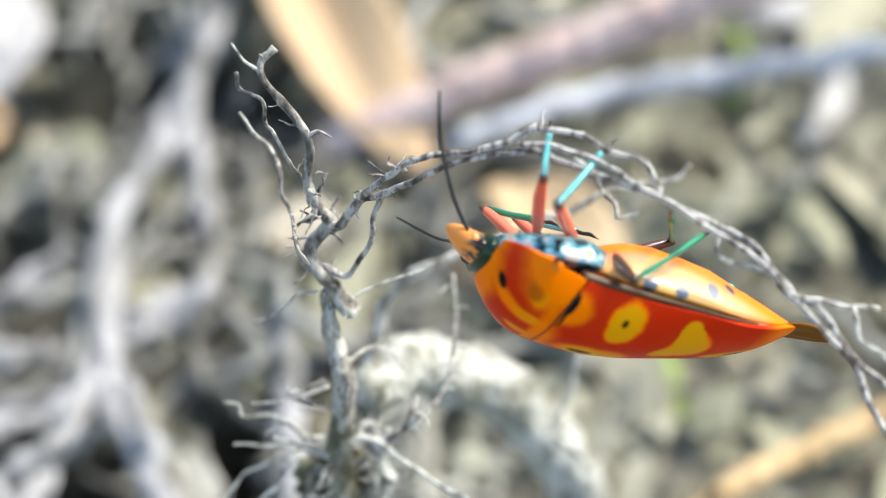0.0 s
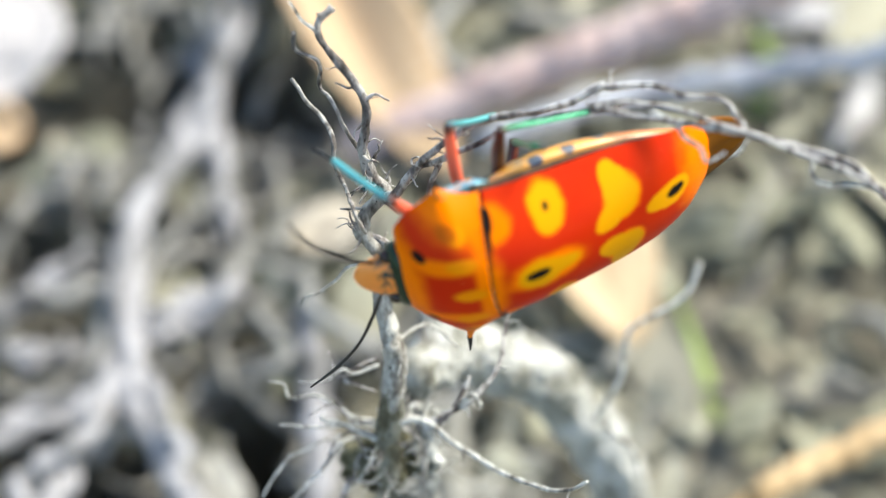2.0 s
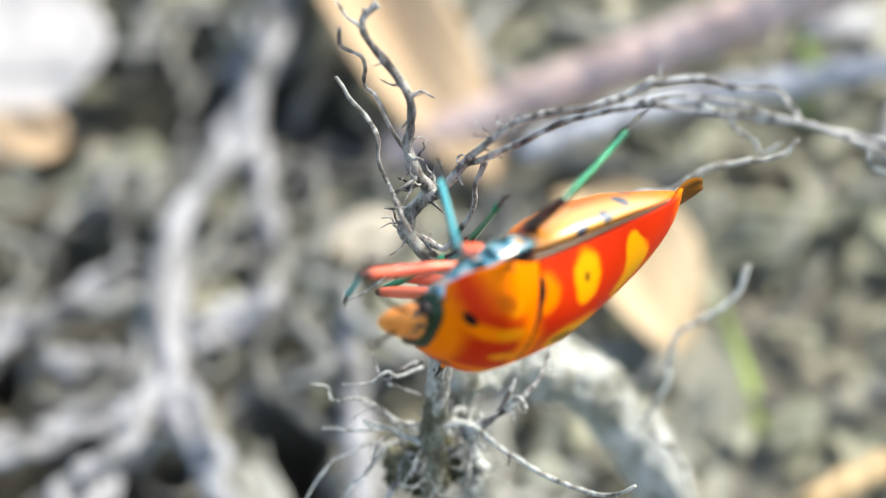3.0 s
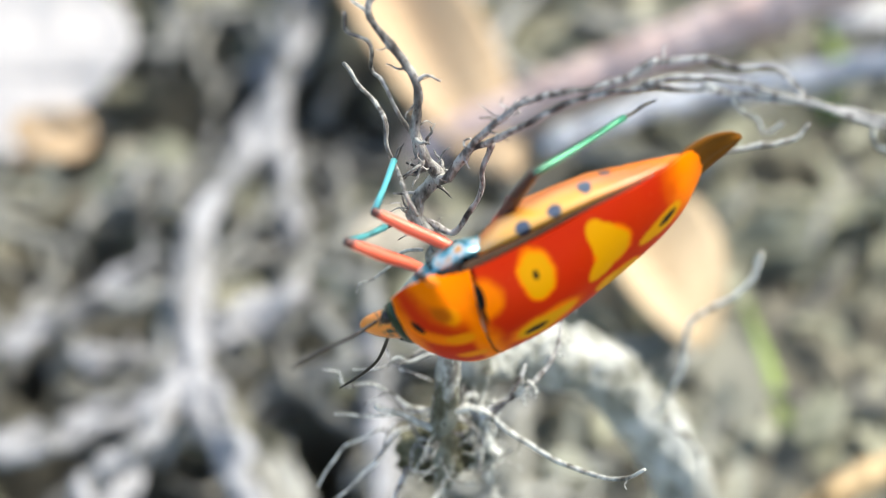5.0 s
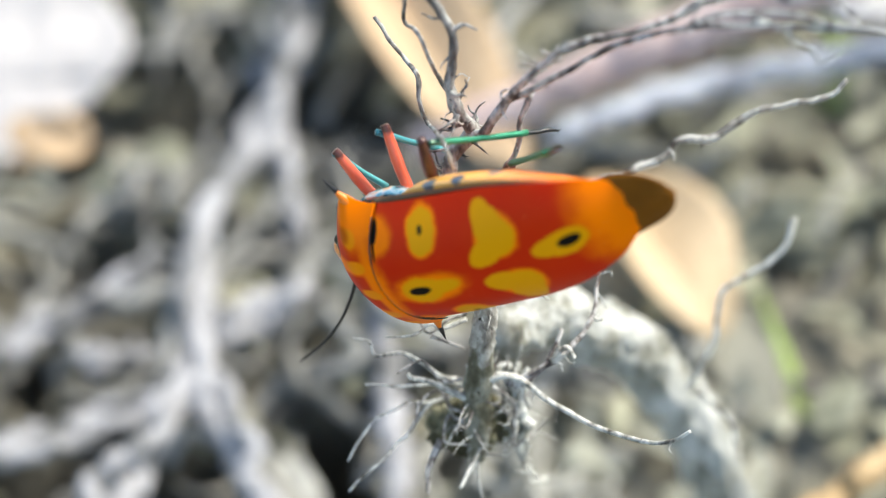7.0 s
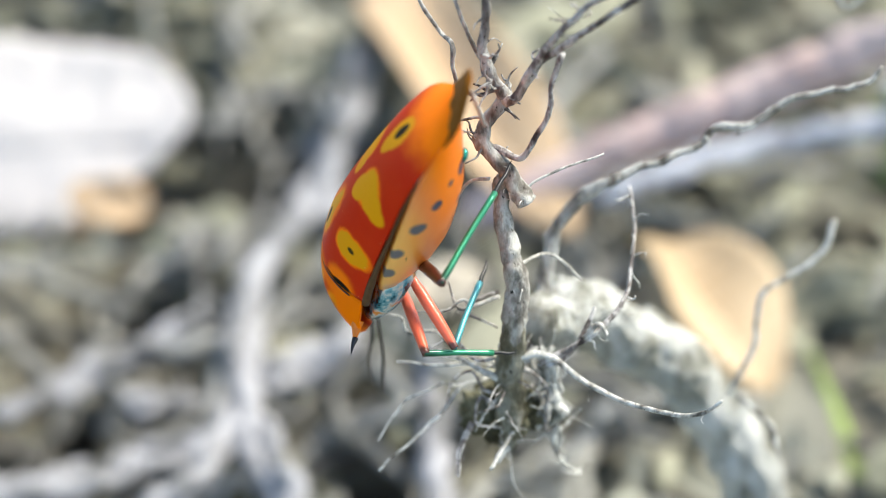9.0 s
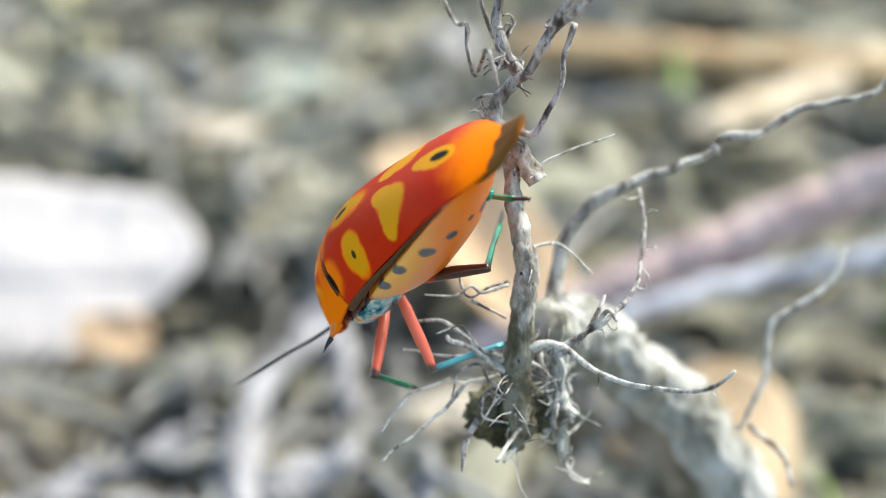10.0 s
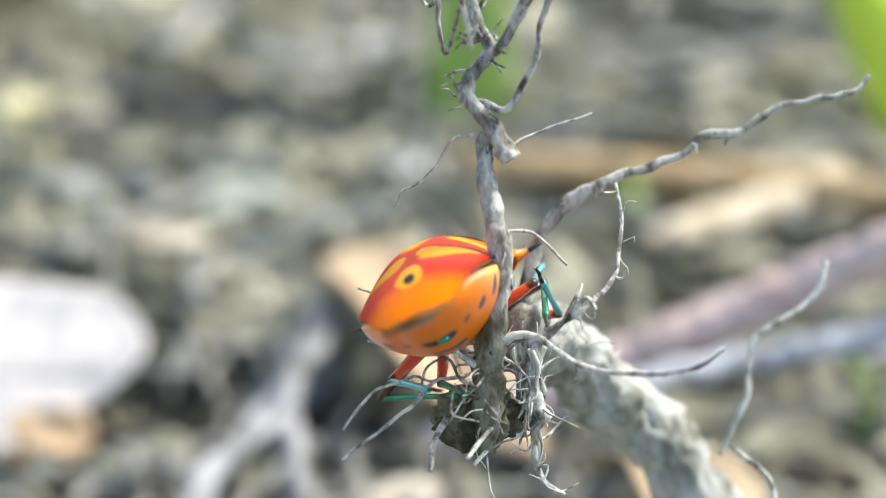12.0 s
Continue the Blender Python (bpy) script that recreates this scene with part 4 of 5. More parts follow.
hairs(16, STEM[:3], 4.2, 0.08, 81, fine_mat, -0.2)
hairs(16, STEM[1:4], 3.6, 0.08, 88, wire_mat, -0.1)
hairs(20, [(1.5, 2.5, -1.4), (1.7, 1.7, -2.9), (1.9, 1.1, -4.2), (2.2, 0.6, -5.5), (2.4, 0.1, -6.8)], 3.4, 0.09, 82, fine_mat, -0.5)
hairs(12, [(1.7, 2.2, -2.4), (2.0, 1.6, -4.4), (2.3, 1.0, -6.5), (2.4, 0.2, -8.0), (2.9, -0.4, -9.3), (4.3, -1.0, -9.9)], 2.4, 0.08, 89, fine_mat, -0.5)
hairs(12, [(0.4, 3.1, 10.3), (-0.3, 3.5, 11.3), (-1.1, 4.0, 12.4), (-1.9, 4.4, 13.2), (-2.4, 4.7, 13.9), (-2.2, 5.2, 14.7), (-1.5, 5.5, 15.5), (-0.9, 5.8, 16.3)], 2.0, 0.09, 83, dark_bark_mat, 0.2)
hairs(8, [(-0.8, 5.7, 16.2), (-1.7, 5.7, 17.6), (-2.3, 6.0, 19.5), (-2.1, 6.3, 21.2), (-2.2, 6.5, 23.2), (-3.0, 6.9, 24.6), (-3.9, 7.3, 25.8), (-4.8, 7.7, 26.8), (-4.8, 8.2, 27.6), (-4.0, 8.7, 28.3)], 1.6, 0.07, 84, dark_bark_mat)
hairs(18, [(-0.8, 5.7, 16.2), (-1.7, 5.7, 17.6), (-2.3, 6.0, 19.5), (-2.1, 6.3, 21.2), (-2.2, 6.5, 23.2), (-3.0, 6.9, 24.6), (-3.9, 7.3, 25.8), (-4.8, 7.7, 26.8), (-4.8, 8.2, 27.6), (-4.0, 8.7, 28.3)][:3], 2.2, 0.11, 92, dark_bark_mat, -0.2)
hairs(22, TAPROOT[1:6], 4.5, 0.09, 93, fine_mat, 0.1)
hairs(8, STEM[4:], 1.8, 0.07, 85, fine_mat)
hairs(12, [(7.4, 9.3, 6.8), (7.6, 6.8, 5.5), (7.3, 4.4, 4.3), (6.8, 2.3, 3.3), (5.9, 1.1, 2.6), (4.8, 0.2, 2.0), (2.6, -0.3, 0.7), (1.3, -0.4, -0.2)], 1.8, 0.07, 86, fine_mat, 0.2)
hairs(8, [(0.9, 3.6, -3.1), (1.7, 7.6, -1.7), (2.4, 10.2, 1.3), (3.0, 10.6, 3.1), (4.2, 10.9, 4.5), (6.1, 11.0, 5.9), (8.3, 11.4, 6.7), (10.2, 11.7, 7.4), (12.2, 12.1, 8.1), (13.2, 12.8, 9.2), (15.3, 12.6, 9.4), (18.2, 13.4, 10.9), (21.7, 13.5, 11.7), (22.9, 13.5, 12.0), (24.0, 14.1, 12.9)], 1.4, 0.08, 90, fine_mat, 0.2)
hairs(16, [(-0.9, 5.5, 16.2), (-0.1, 4.9, 17.2), (1.0, 4.2, 20.0), (2.6, 3.4, 22.8), (4.2, 2.9, 24.7), (6.2, 2.4, 25.7), (8.0, 2.0, 26.5), (9.6, 2.0, 27.3), (11.2, 2.2, 28.1)], 1.7, 0.08, 87, wire_mat)
hairs(6, [(-0.0, 0.0, 0.0), (1.1, -0.1, 0.4), (2.3, -0.6, 0.4), (3.4, -1.4, -0.1), (5.0, -2.3, -0.6), (7.1, -4.4, 0.1), (9.5, -6.2, 1.0), (10.9, -6.8, 1.9), (11.9, -7.0, 3.0)], 1.2, 0.06, 91, fine_mat)

KNOT = (11.2, 2.0, 27.8)
arch_tip = new("arch_tip")
arch_tip.parent = sprig


def tip_strand(points, radii, seed):
    bm = bmesh.new()
    tube(bm, [tuple(a - b for a, b in zip(p, KNOT)) for p in points], radii, 8, 7, 0.25, 0.18, seed)
    return bm


tip = part("arch_tip_strand", tip_strand([(11.2, 2.2, 28.1), (13.6, 1.8, 28.8), (15.3, 1.1, 29.0), (17.1, 0.6, 29.4), (18.4, -0.4, 28.8), (19.2, -1.0, 28.5), (24.5, -1.9, 27.9), (26.6, -3.1, 27.2), (28.1, -4.0, 26.7), (30.0, -5.0, 26.0), (31.8, -5.9, 25.3), (32.9, -7.1, 24.4), (34.7, -8.5, 23.3)], (0.2, 0.17, 0.15, 0.16, 0.16, 0.2, 0.18), 91), wire_mat, arch_tip)
part("arch_tip_strand", tip_strand([(10.7, 1.4, 27.1), (11.8, 1.0, 27.5), (14.4, 0.3, 27.9), (16.4, -0.3, 28.1), (17.8, -0.7, 28.3), (19.2, -1.1, 28.5), (24.3, -1.8, 28.2), (27.0, -3.5, 26.9), (28.9, -3.8, 26.9), (30.5, -5.0, 26.0), (32.2, -5.8, 25.4), (34.5, -6.7, 24.9)], (0.2, 0.17, 0.16, 0.16, 0.2, 0.16, 0.14), 92), wire_mat, arch_tip)
part("arch_tip_strand", tip_strand([(10.4, 1.5, 27.2), (12.4, 1.2, 28.0), (15.3, 0.5, 28.5), (17.0, -0.4, 28.5), (19.2, -1.2, 28.7), (24.7, -2.5, 27.9), (27.1, -3.6, 27.1), (29.7, -3.5, 27.2), (32.2, -3.2, 27.5)], (0.17, 0.15, 0.15, 0.18, 0.16, 0.14), 93), wire_mat, arch_tip)
part("arch_tip_strand", tip_strand([(13.6, 0.8, 28.0), (14.9, 0.2, 27.8), (15.5, -0.5, 27.4), (16.5, -0.9, 27.2), (16.8, -1.6, 26.9), (17.7, -1.4, 27.4)], (0.15, 0.12, 0.1), 94), fine_mat, arch_tip)
part("arch_tip_strand", tip_strand([(22.5, -1.3, 28.3), (22.7, -2.5, 27.2), (24.1, -2.7, 27.1), (25.2, -2.7, 27.2), (26.6, -3.2, 27.1)], (0.14, 0.13, 0.14), 95), fine_mat, arch_tip)
part("arch_tip_strand", tip_strand([(30.8, -3.4, 27.3), (31.6, -4.7, 26.3), (32.9, -5.1, 26.1), (34.4, -5.7, 25.8)], (0.15, 0.14, 0.12), 96), fine_mat, arch_tip)

# ---- the shield bug ----
bug = new("shield_bug")
tagged(bug, "orange-red shield bug with yellow and black spots, clinging to a root", "insect")

WIDTH = [(9.4, 2.1), (9.1, 2.85), (8.5, 3.65), (7.8, 4.35), (7.0, 5.0), (6.4, 5.45), (6.0, 5.5), (5.5, 5.2), (5.0, 4.95), (4.4, 4.75), (3.0, 4.6), (0.0, 4.45), (-3.0, 4.3), (-5.5, 3.88), (-7.5, 3.3), (-8.7, 2.8), (-9.4, 2.3), (-9.9, 1.85), (-10.2, 1.3), (-10.38, 0.75), (-10.45, 0.15)]
CREST = [(9.5, 0.5), (9.1, 1.3), (8.5, 2.1), (7.5, 2.95), (6.3, 3.5), (5.0, 3.72), (4.0, 3.75), (2.0, 3.62), (0.0, 3.2), (-3.0, 2.25), (-6.0, 1.15), (-7.2, 0.6), (-8.4, -0.1), (-9.4, -0.9), (-10.0, -1.45), (-10.45, -1.9)]
BRINK = [(9.5, -0.4), (8.0, 0.0), (6.3, 0.6), (4.0, 0.8), (0.0, 0.6), (-3.0, 0.3), (-6.0, -0.1), (-8.0, -0.7), (-9.3, -1.4), (-10.3, -1.95)]


def shield_piece(x0, x1, nx, nv, seam):
    """The domed shell between x0 and x1; seam bows its edge towards the pronotum."""
    bm = bmesh.new()
    grid = []
    for i in range(nx + 1):
        u = math.sin(i / nx * math.pi / 2) if x1 < 0 else i / nx
        row = []
        for j in range(nv + 1):
            v = math.sin((2 * j / nv - 1) * math.pi / 2)
            a, b = x0 + seam[0] * v * v, x1 + seam[1] * v * v
            x = a + (b - a) * u
            w = along(x, WIDTH)
            zc, ze = along(x, CREST), along(x, BRINK)
            z = ze + (zc - ze) * (1 - abs(v) ** 2.4)
            row.append(bm.verts.new(V((x, w * v, z))))
        grid.append(row)
    for a, b in zip(grid, grid[1:]):
        for j in range(nv):
            bm.faces.new((a[j], b[j], b[j + 1], a[j + 1]))
    for _ in range(2):
        bmesh.ops.smooth_vert(bm, verts=[v for v in bm.verts if not v.is_boundary], factor=0.5, use_axis_x=True, use_axis_y=True, use_axis_z=True)
    bmesh.ops.recalc_face_normals(bm, faces=bm.faces)
    if sum(f.normal.z for f in bm.faces) < 0:
        bmesh.ops.reverse_faces(bm, faces=bm.faces)
    return bm


thick(part("scutellum", shield_piece(4.75, -10.45, 80, 44, (-0.9, 0.35)), scutellum_mat, bug, "red scutellum with yellow ovals and black spots"), 0.3, -1)
thick(part("pronotum", shield_piece(9.4, 4.88, 28, 40, (-0.5, -0.9)), pronotum_mat, bug, "orange-red pronotum with yellow patches"), 0.3, -1)
bm = bmesh.new()
tube(bm, [(4.78 - 0.9 * (y / 4.9) ** 2, y, along(4.95, BRINK) + (along(4.95, CREST) - along(4.95, BRINK)) * (1 - abs(y / 4.95) ** 2.4) - 0.03) for y in (-4.3, -3.6, -2.6, -1.3, 0, 1.3, 2.6, 3.6, 4.3)], (0.045, 0.05, 0.03, 0.05, 0.045), 6, 6)
part("seam", bm, black_mat, bug, "black line between pronotum and scutellum")


def ring(x, w, top, bottom, n=28, power=2.2):
    """An oval section at x: half width w, from top down to bottom."""
    out = []
    for k in range(n):
        a = 2 * math.pi * k / n
        c, s = math.cos(a), math.sin(a)
        y = w * math.copysign(abs(c) ** (2 / power), c)
        z = top * abs(s) ** (2 / power) if s > 0 else bottom * abs(s) ** (2 / power)
        out.append((x, y, z))
    return out


def hull(sections, power=2.2):
    bm = bmesh.new()
    loft(bm, [[(x, y, z + mid) for x, y, z in ring(x, w, top, bottom, 32, power)] for x, w, mid, top, bottom in sections])
    return bm


part("abdomen", hull(BELLY, BELLY_POWER), belly_material(), bug, "orange belly with rows of black spots")
part("thorax", hull([(9.3, 1.8, 0.0, 0.6, -0.9), (8.4, 2.7, -0.1, 0.8, -1.4), (7.0, 3.9, 0.0, 0.6, -1.9), (5.5, 4.5, -0.1, 0.4, -2.2), (4.0, 4.5, -0.3, 0.3, -2.2), (3.0, 4.0, -0.4, 0.3, -1.9), (2.4, 3.0, -0.5, 0.2, -1.5)]), thorax_material(), bug, "iridescent blue-green underside of the thorax")
part("head", hull([(9.0, 1.35, -0.1, 0.8, -0.75), (9.4, 1.5, -0.15, 0.9, -0.82), (9.9, 1.45, -0.28, 0.88, -0.75), (10.5, 1.3, -0.46, 0.78, -0.62), (11.0, 1.08, -0.64, 0.64, -0.48), (11.35, 0.8, -0.76, 0.48, -0.34), (11.6, 0.48, -0.83, 0.3, -0.2), (11.73, 0.14, -0.87, 0.1, -0.08)]), head_material(), bug, "orange head with dark markings")
part("collar", hull([(9.65, 2.0, -0.1, 1.0, -1.0), (9.4, 2.25, -0.05, 1.12, -1.1), (9.1, 2.35, 0.0, 1.15, -1.1), (8.9, 2.2, 0.0, 1.0, -1.0)]), collar_mat, bug, "dark green collar behind the head")
for side in (-1, 1):
    bm = bmesh.new()
    bmesh.ops.create_uvsphere(bm, u_segments=16, v_segments=10, radius=0.42 * MM)
    for v in bm.verts:
        v.co = Vector((v.co.x * 1.2, v.co.y, v.co.z)) + V((9.65, 1.6 * side, 0.0))
    part("eye", bm, eye_mat, bug, "dark glossy eye")
    bm = bmesh.new()
    tube(bm, [(5.95, 4.9 * side, 0.75), (6.15, 5.4 * side, 0.72), (6.3, 5.9 * side, 0.75)], (0.42, 0.27, 0.12), 12, 5)
    spine = part("shoulder_spine", bm, spine_mat, bug, "pointed orange shoulder")
    bm = bmesh.new()
    tube(bm, [(6.28, 5.9 * side, 0.7), (6.36, 6.4 * side, 0.78), (6.48, 6.95 * side, 0.8)], (0.2, 0.12, 0.03), 8, 4)
    part("spine_tip", bm, black_mat, spine, "black needle tip")

for side in (-1, 1):
    bm = bmesh.new()
    tube(bm, [(x, side * (along(x, WIDTH) - inset), along(x, BRINK) - 0.26) for x, inset in ((4.3, 0.25), (2.5, 0.05), (0.0, 0.0), (-2.5, 0.05), (-5.0, 0.12), (-7.0, 0.2))], (0.3, 0.26, 0.17, 0.13, 0.11, 0.08), 8, 5, 0.15)
    part("wing_edge", bm, wing_edge_mat, bug, "brown forewing edge under the shield's rim")
part("wing_fold", hull([(-5.2, 3.3, -0.4, 0.1, -0.2), (-6.2, 3.55, -0.45, 0.12, -0.25), (-7.6, 2.95, -0.85, 0.12, -0.25), (-8.7, 2.3, -1.25, 0.12, -0.25), (-9.4, 1.6, -1.6, 0.1, -0.2), (-9.8, 1.0, -1.8, 0.08, -0.15)]), fold_mat, bug, "pale folded wing edge under the shield's rim")
bm = bmesh.new()
grid = []
for i in range(17):
    u = i / 16
    x = -6.4 - 6.5 * u
    w = 2.3 * (1 - u ** 3.4) ** 0.6 + 0.02
    drop = along(x, [(-6.4, -0.4), (-8.5, -1.0), (-9.6, -1.55), (-10.8, -1.9), (-12.9, -2.15)])
    grid.append([bm.verts.new(V((x, w * v, drop + 0.3 * (1 - v * v) - 0.25 + 0.05 * math.sin(9 * v + 4 * u)))) for v in np.linspace(-1, 1, 13)])
for a, b in zip(grid, grid[1:]):
    for j in range(12):
        bm.faces.new((a[j], b[j], b[j + 1], a[j + 1]))
thick(part("wing_membrane", bm, membrane_mat, bug, "brown wing membrane past the shield's end"), 0.08)
bm = bmesh.new()
grid = []
for i in range(13):
    u = i / 12
    x = -6.2 - 5.0 * u
    w = 1.8 * (1 - u ** 2.8) ** 0.6 + 0.02
    drop = along(x, [(-6.2, -0.55), (-8.5, -1.15), (-9.6, -1.72), (-10.8, -2.1), (-12.3, -2.35)])
    grid.append([bm.verts.new(V((x, w * v, drop + 0.25 * (1 - v * v) - 0.25 + 0.06 * math.sin(7 * v + 5 * u)))) for v in np.linspace(-1, 1, 13)])
for a, b in zip(grid, grid[1:]):
    for j in range(12):
        bm.faces.new((a[j], b[j], b[j + 1], a[j + 1]))
thick(part("hind_wing", bm, fold_mat, bug, "pale folded hind wing under the membrane"), 0.06)
bm = bmesh.new()
bmesh.ops.create_uvsphere(bm, u_segments=14, v_segments=10, radius=0.42 * MM)
for v in bm.verts:
    v.co = Vector((v.co.x, v.co.y, v.co.z * 0.5)) + V((-5.9, -0.15, under(-5.9, 0.15) - 0.05))
part("green_spot", bm, plain("green_gloss", (0.02, 0.30, 0.24), 0.15, 0.6), bug, "shiny green spot on the belly")

HIPS = {"F": (6.8, 1.5, -1.9), "M": (4.6, 1.8, -2.1), "H": (2.4, 1.9, -2.1)}
LENGTHS = {"F": (5.2, 4.6), "M": (5.2, 5.0), "H": (5.6, 6.9)}


def femur_mesh(length, r):
    bm = bmesh.new()
    return tube(bm, [(0, 0, -0.3), (0, 0, length * 0.2), (0.05, 0, length * 0.6), (0, 0, length * 0.93), (0, 0, length + 0.12)], (r * 0.7, r * 1.05, r * 1.1, r * 0.85, r * 0.75), 12, 5, 0.04)


def tibia_mesh(length, r):
    bm = bmesh.new()
    return tube(bm, [(0, 0, -0.1), (0.03, 0, length * 0.1), (0, 0.05, length * 0.5), (0, 0, length)], (r * 0.95, r * 1.05, r * 0.85, r), 6, 5, 0.06)


def tarsus_mesh(length, size):
    bm = bmesh.new()
    tube(bm, [(0, 0, length - 0.1), (0, 0.05, length + size * 0.35), (0.06, 0.02, length + size * 0.7), (0.02, 0.1, length + size)], (0.15, 0.12, 0.13, 0.08), 8, 4, 0.15)
    for s in (-1, 1):
        tube(bm, [(0.02, 0.1, length + size - 0.05), (0.1 * s, 0.14, length + size + 0.14), (0.17 * s, 0.1, length + size + 0.22)], (0.05, 0.035, 0.015), 5, 3)
    return bm


LEG_PARTS = {}
for leg in ("RF", "RM", "RH", "LF", "LM", "LH"):
    kind = leg[1]
    l1, l2 = LENGTHS[kind]
    femur = part("femur", femur_mesh(l1, 0.34 if kind != "H" else 0.36), hind_leg if kind == "H" else red_leg, bug, "red upper leg" if kind != "H" else "dark-tipped red hind upper leg")
    tibia = part("tibia", tibia_mesh(l2, 0.22), green_leg if kind == "H" or leg == "LF" else teal_leg, bug, "metallic green lower leg" if kind == "H" else "metallic teal lower leg")
    part("tarsus", tarsus_mesh(l2, 1.5 if kind != "H" else 2.2), black_mat, tibia, "black clawed foot")
    LEG_PARTS[leg] = (femur, tibia, kind, 1 if leg[0] == "L" else -1)

ANTENNAE = {}
for key, side in (("R", -1), ("L", 1)):
    bm = bmesh.new()
    tube(bm, [(0, 0, -0.2), (0.15, 0, 0.6), (0.6, 0, 2.4), (0.85, 0.15 * side, 4.6), (0.6, 0.1 * side, 6.9), (0, 0, 9.0)], (0.13, 0.1, 0.12, 0.1, 0.11, 0.06), 8, 5, 0.1)
    ANTENNAE[key] = (part("antenna", bm, black_mat, bug, "thin black jointed antenna"), (10.3, side * 1.0, -0.35))

# knee and foot of each leg in the bug's own space, millimetres
RIGHT_FRONT = [
    (0, (8.4, -6.2, -3.6), (8.1, -3.3, -7.2)),
    (0.5, (11.7, -3.1, -2.5), (11.1, -0.4, -6.2)),
    (1, (9.6, -5.9, -2.1), (9.2, -3.6, -6.1)),
    (1.5, (8.1, -6.5, -2.5), (6.3, -2.5, -3.7)),
    (2, (8.7, -5.7, 0.4), (10.8, -6.3, -3.6)),
    (2.5, (9.1, -5.5, 0.6), (10.8, -6.3, -3.6)),
    (3, (11.8, -1.1, -3.3), (10.8, 3.3, -4.4)),
    (4.8, (9.6, -4.8, -4.7), (6.8, -1.5, -6.3)),
    (5, (9.8, -5.4, -3.5), (8.1, -1.6, -5.4)),
    (5.5, (9.3, -6.0, -2.5), (7.5, -2.3, -4.6)),
] + [
    (6, (8.6, -6.4, -1.6), (6.1, -2.7, -2.9)),
    (6.5, (8.5, -6.3, -1.1), (7.0, -2.5, -3.2)),
    (6.7, (7.3, -6.7, -1.9), (5.8, -2.6, -3.3)),
    (8.3, (9.7, -5.8, -2.4), (10.6, -6.9, -6.8)),
    (9, (1.6, -1.5, -2.3), (6.2, -2.0, -2.7)),
    (10, (1.6, -2.1, -2.2), (6.2, -2.7, -2.3)),
    (10.5, (6.7, -5.0, -5.8), (4.8, -2.8, -9.3)),
    (11, (5.0, -6.3, -2.7), (3.0, -3.3, -5.5)),
    (12, (5.3, -6.0, -3.9), (1.1, -6.2, -2.0)),
]
RIGHT_MIDDLE = [
    (0, (7.2, -6.3, -2.3), (5.2, -4.7, -6.6)),
    (0.5, (5.2, -6.8, -3.2), (2.0, -4.6, -6.3)),
    (1, (4.4, -7.0, -1.7), (-0.1, -6.9, -3.7)),
    (1.5, (2.5, -6.6, -2.3), (-2.3, -5.5, -3.1)),
    (2, (4.3, -7.0, -2.5), (1.2, -4.4, -5.4)),
    (2.5, (4.4, -7.0, -1.5), (1.0, -5.7, -4.9)),
    (3, (8.4, -5.3, -1.1), (6.5, -4.4, -5.7)),
    (4.8, (4.7, -7.0, -1.6), (4.0, -7.3, -6.5)),
    (5, (8.0, -4.1, -5.3), (6.2, -1.6, -9.3)),
    (5.5, (7.1, -6.0, -3.8), (4.5, -2.8, -6.5)),
] + [
    (6, (6.2, -6.7, -2.6), (3.9, -3.1, -5.2)),
    (6.5, (7.2, -6.2, -3.3), (5.3, -2.4, -6.0)),
    (6.7, (5.5, -6.7, -3.7), (5.5, -2.6, -6.6)),
    (8.3, (2.6, -6.5, -1.4), (-2.1, -5.8, -3.1)),
    (8.5, (1.6, -5.7, -0.5), (-3.2, -5.5, -1.8)),
    (9, (-0.6, -1.8, -2.5), (4.4, -2.3, -2.9)),
    (10, (-0.5, -2.4, -2.5), (4.4, -3.0, -2.6)),
    (10.5, (3.6, -3.5, -6.9), (1.6, -0.9, -10.7)),
    (11, (0.4, -1.8, -5.2), (5.4, -1.6, -4.9)),
    (11.5, (-0.2, -2.5, -4.0), (4.6, -2.3, -5.5)),
    (12, (1.2, -5.7, -1.8), (6.0, -6.3, -0.6)),
]
RIGHT_HIND = [
    (0, (2.0, -6.8, 0.5), (-2.1, -4.0, -4.3)),
    (0.5, (0.9, -6.7, 0.3), (-5.0, -4.5, -2.5)),
    (1, (-0.3, -6.5, -0.3), (-7.0, -5.0, -0.8)),
    (1.5, (4.8, -6.4, 0.3), (-0.9, -5.6, -3.6)),
    (2, (1.9, -7.2, -0.5), (-4.3, -4.9, -2.3)),
    (2.5, (3.0, -7.3, -0.6), (-3.8, -7.3, -1.8)),
    (3, (2.5, -7.4, -0.9), (-3.8, -7.4, -3.7)),
    (4.8, (-1.9, -5.3, -3.2), (-7.7, -8.9, -2.1)),
    (5, (-1.4, -6.0, -2.3), (-7.2, -3.2, -4.7)),
    (5.5, (-2.0, -4.6, -4.2), (-8.0, -7.6, -2.3)),
] + [
    (6, (-2.0, -4.1, -4.9), (-8.5, -6.1, -4.5)),
    (6.5, (-1.5, -3.8, -5.7), (-7.8, -3.4, -8.4)),
    (6.7, (0.6, -7.1, -1.4), (-3.2, -5.0, -6.8)),
    (8.3, (-3.0, -2.5, -3.6), (3.5, -1.8, -5.8)),
    (9.5, (1.1, -6.6, 0.7), (-5.1, -3.8, 1.8)),
    (10.5, (-1.1, -1.6, -6.4), (-5.1, 1.9, -10.9)),
    (11, (6.7, -4.7, 0.1), (3.0, -1.4, -4.7)),
    (11.5, (-0.7, -6.2, -0.2), (4.7, -10.5, 0.4)),
    (12, (6.3, -5.9, -1.6), (-0.1, -5.6, -4.1)),
]
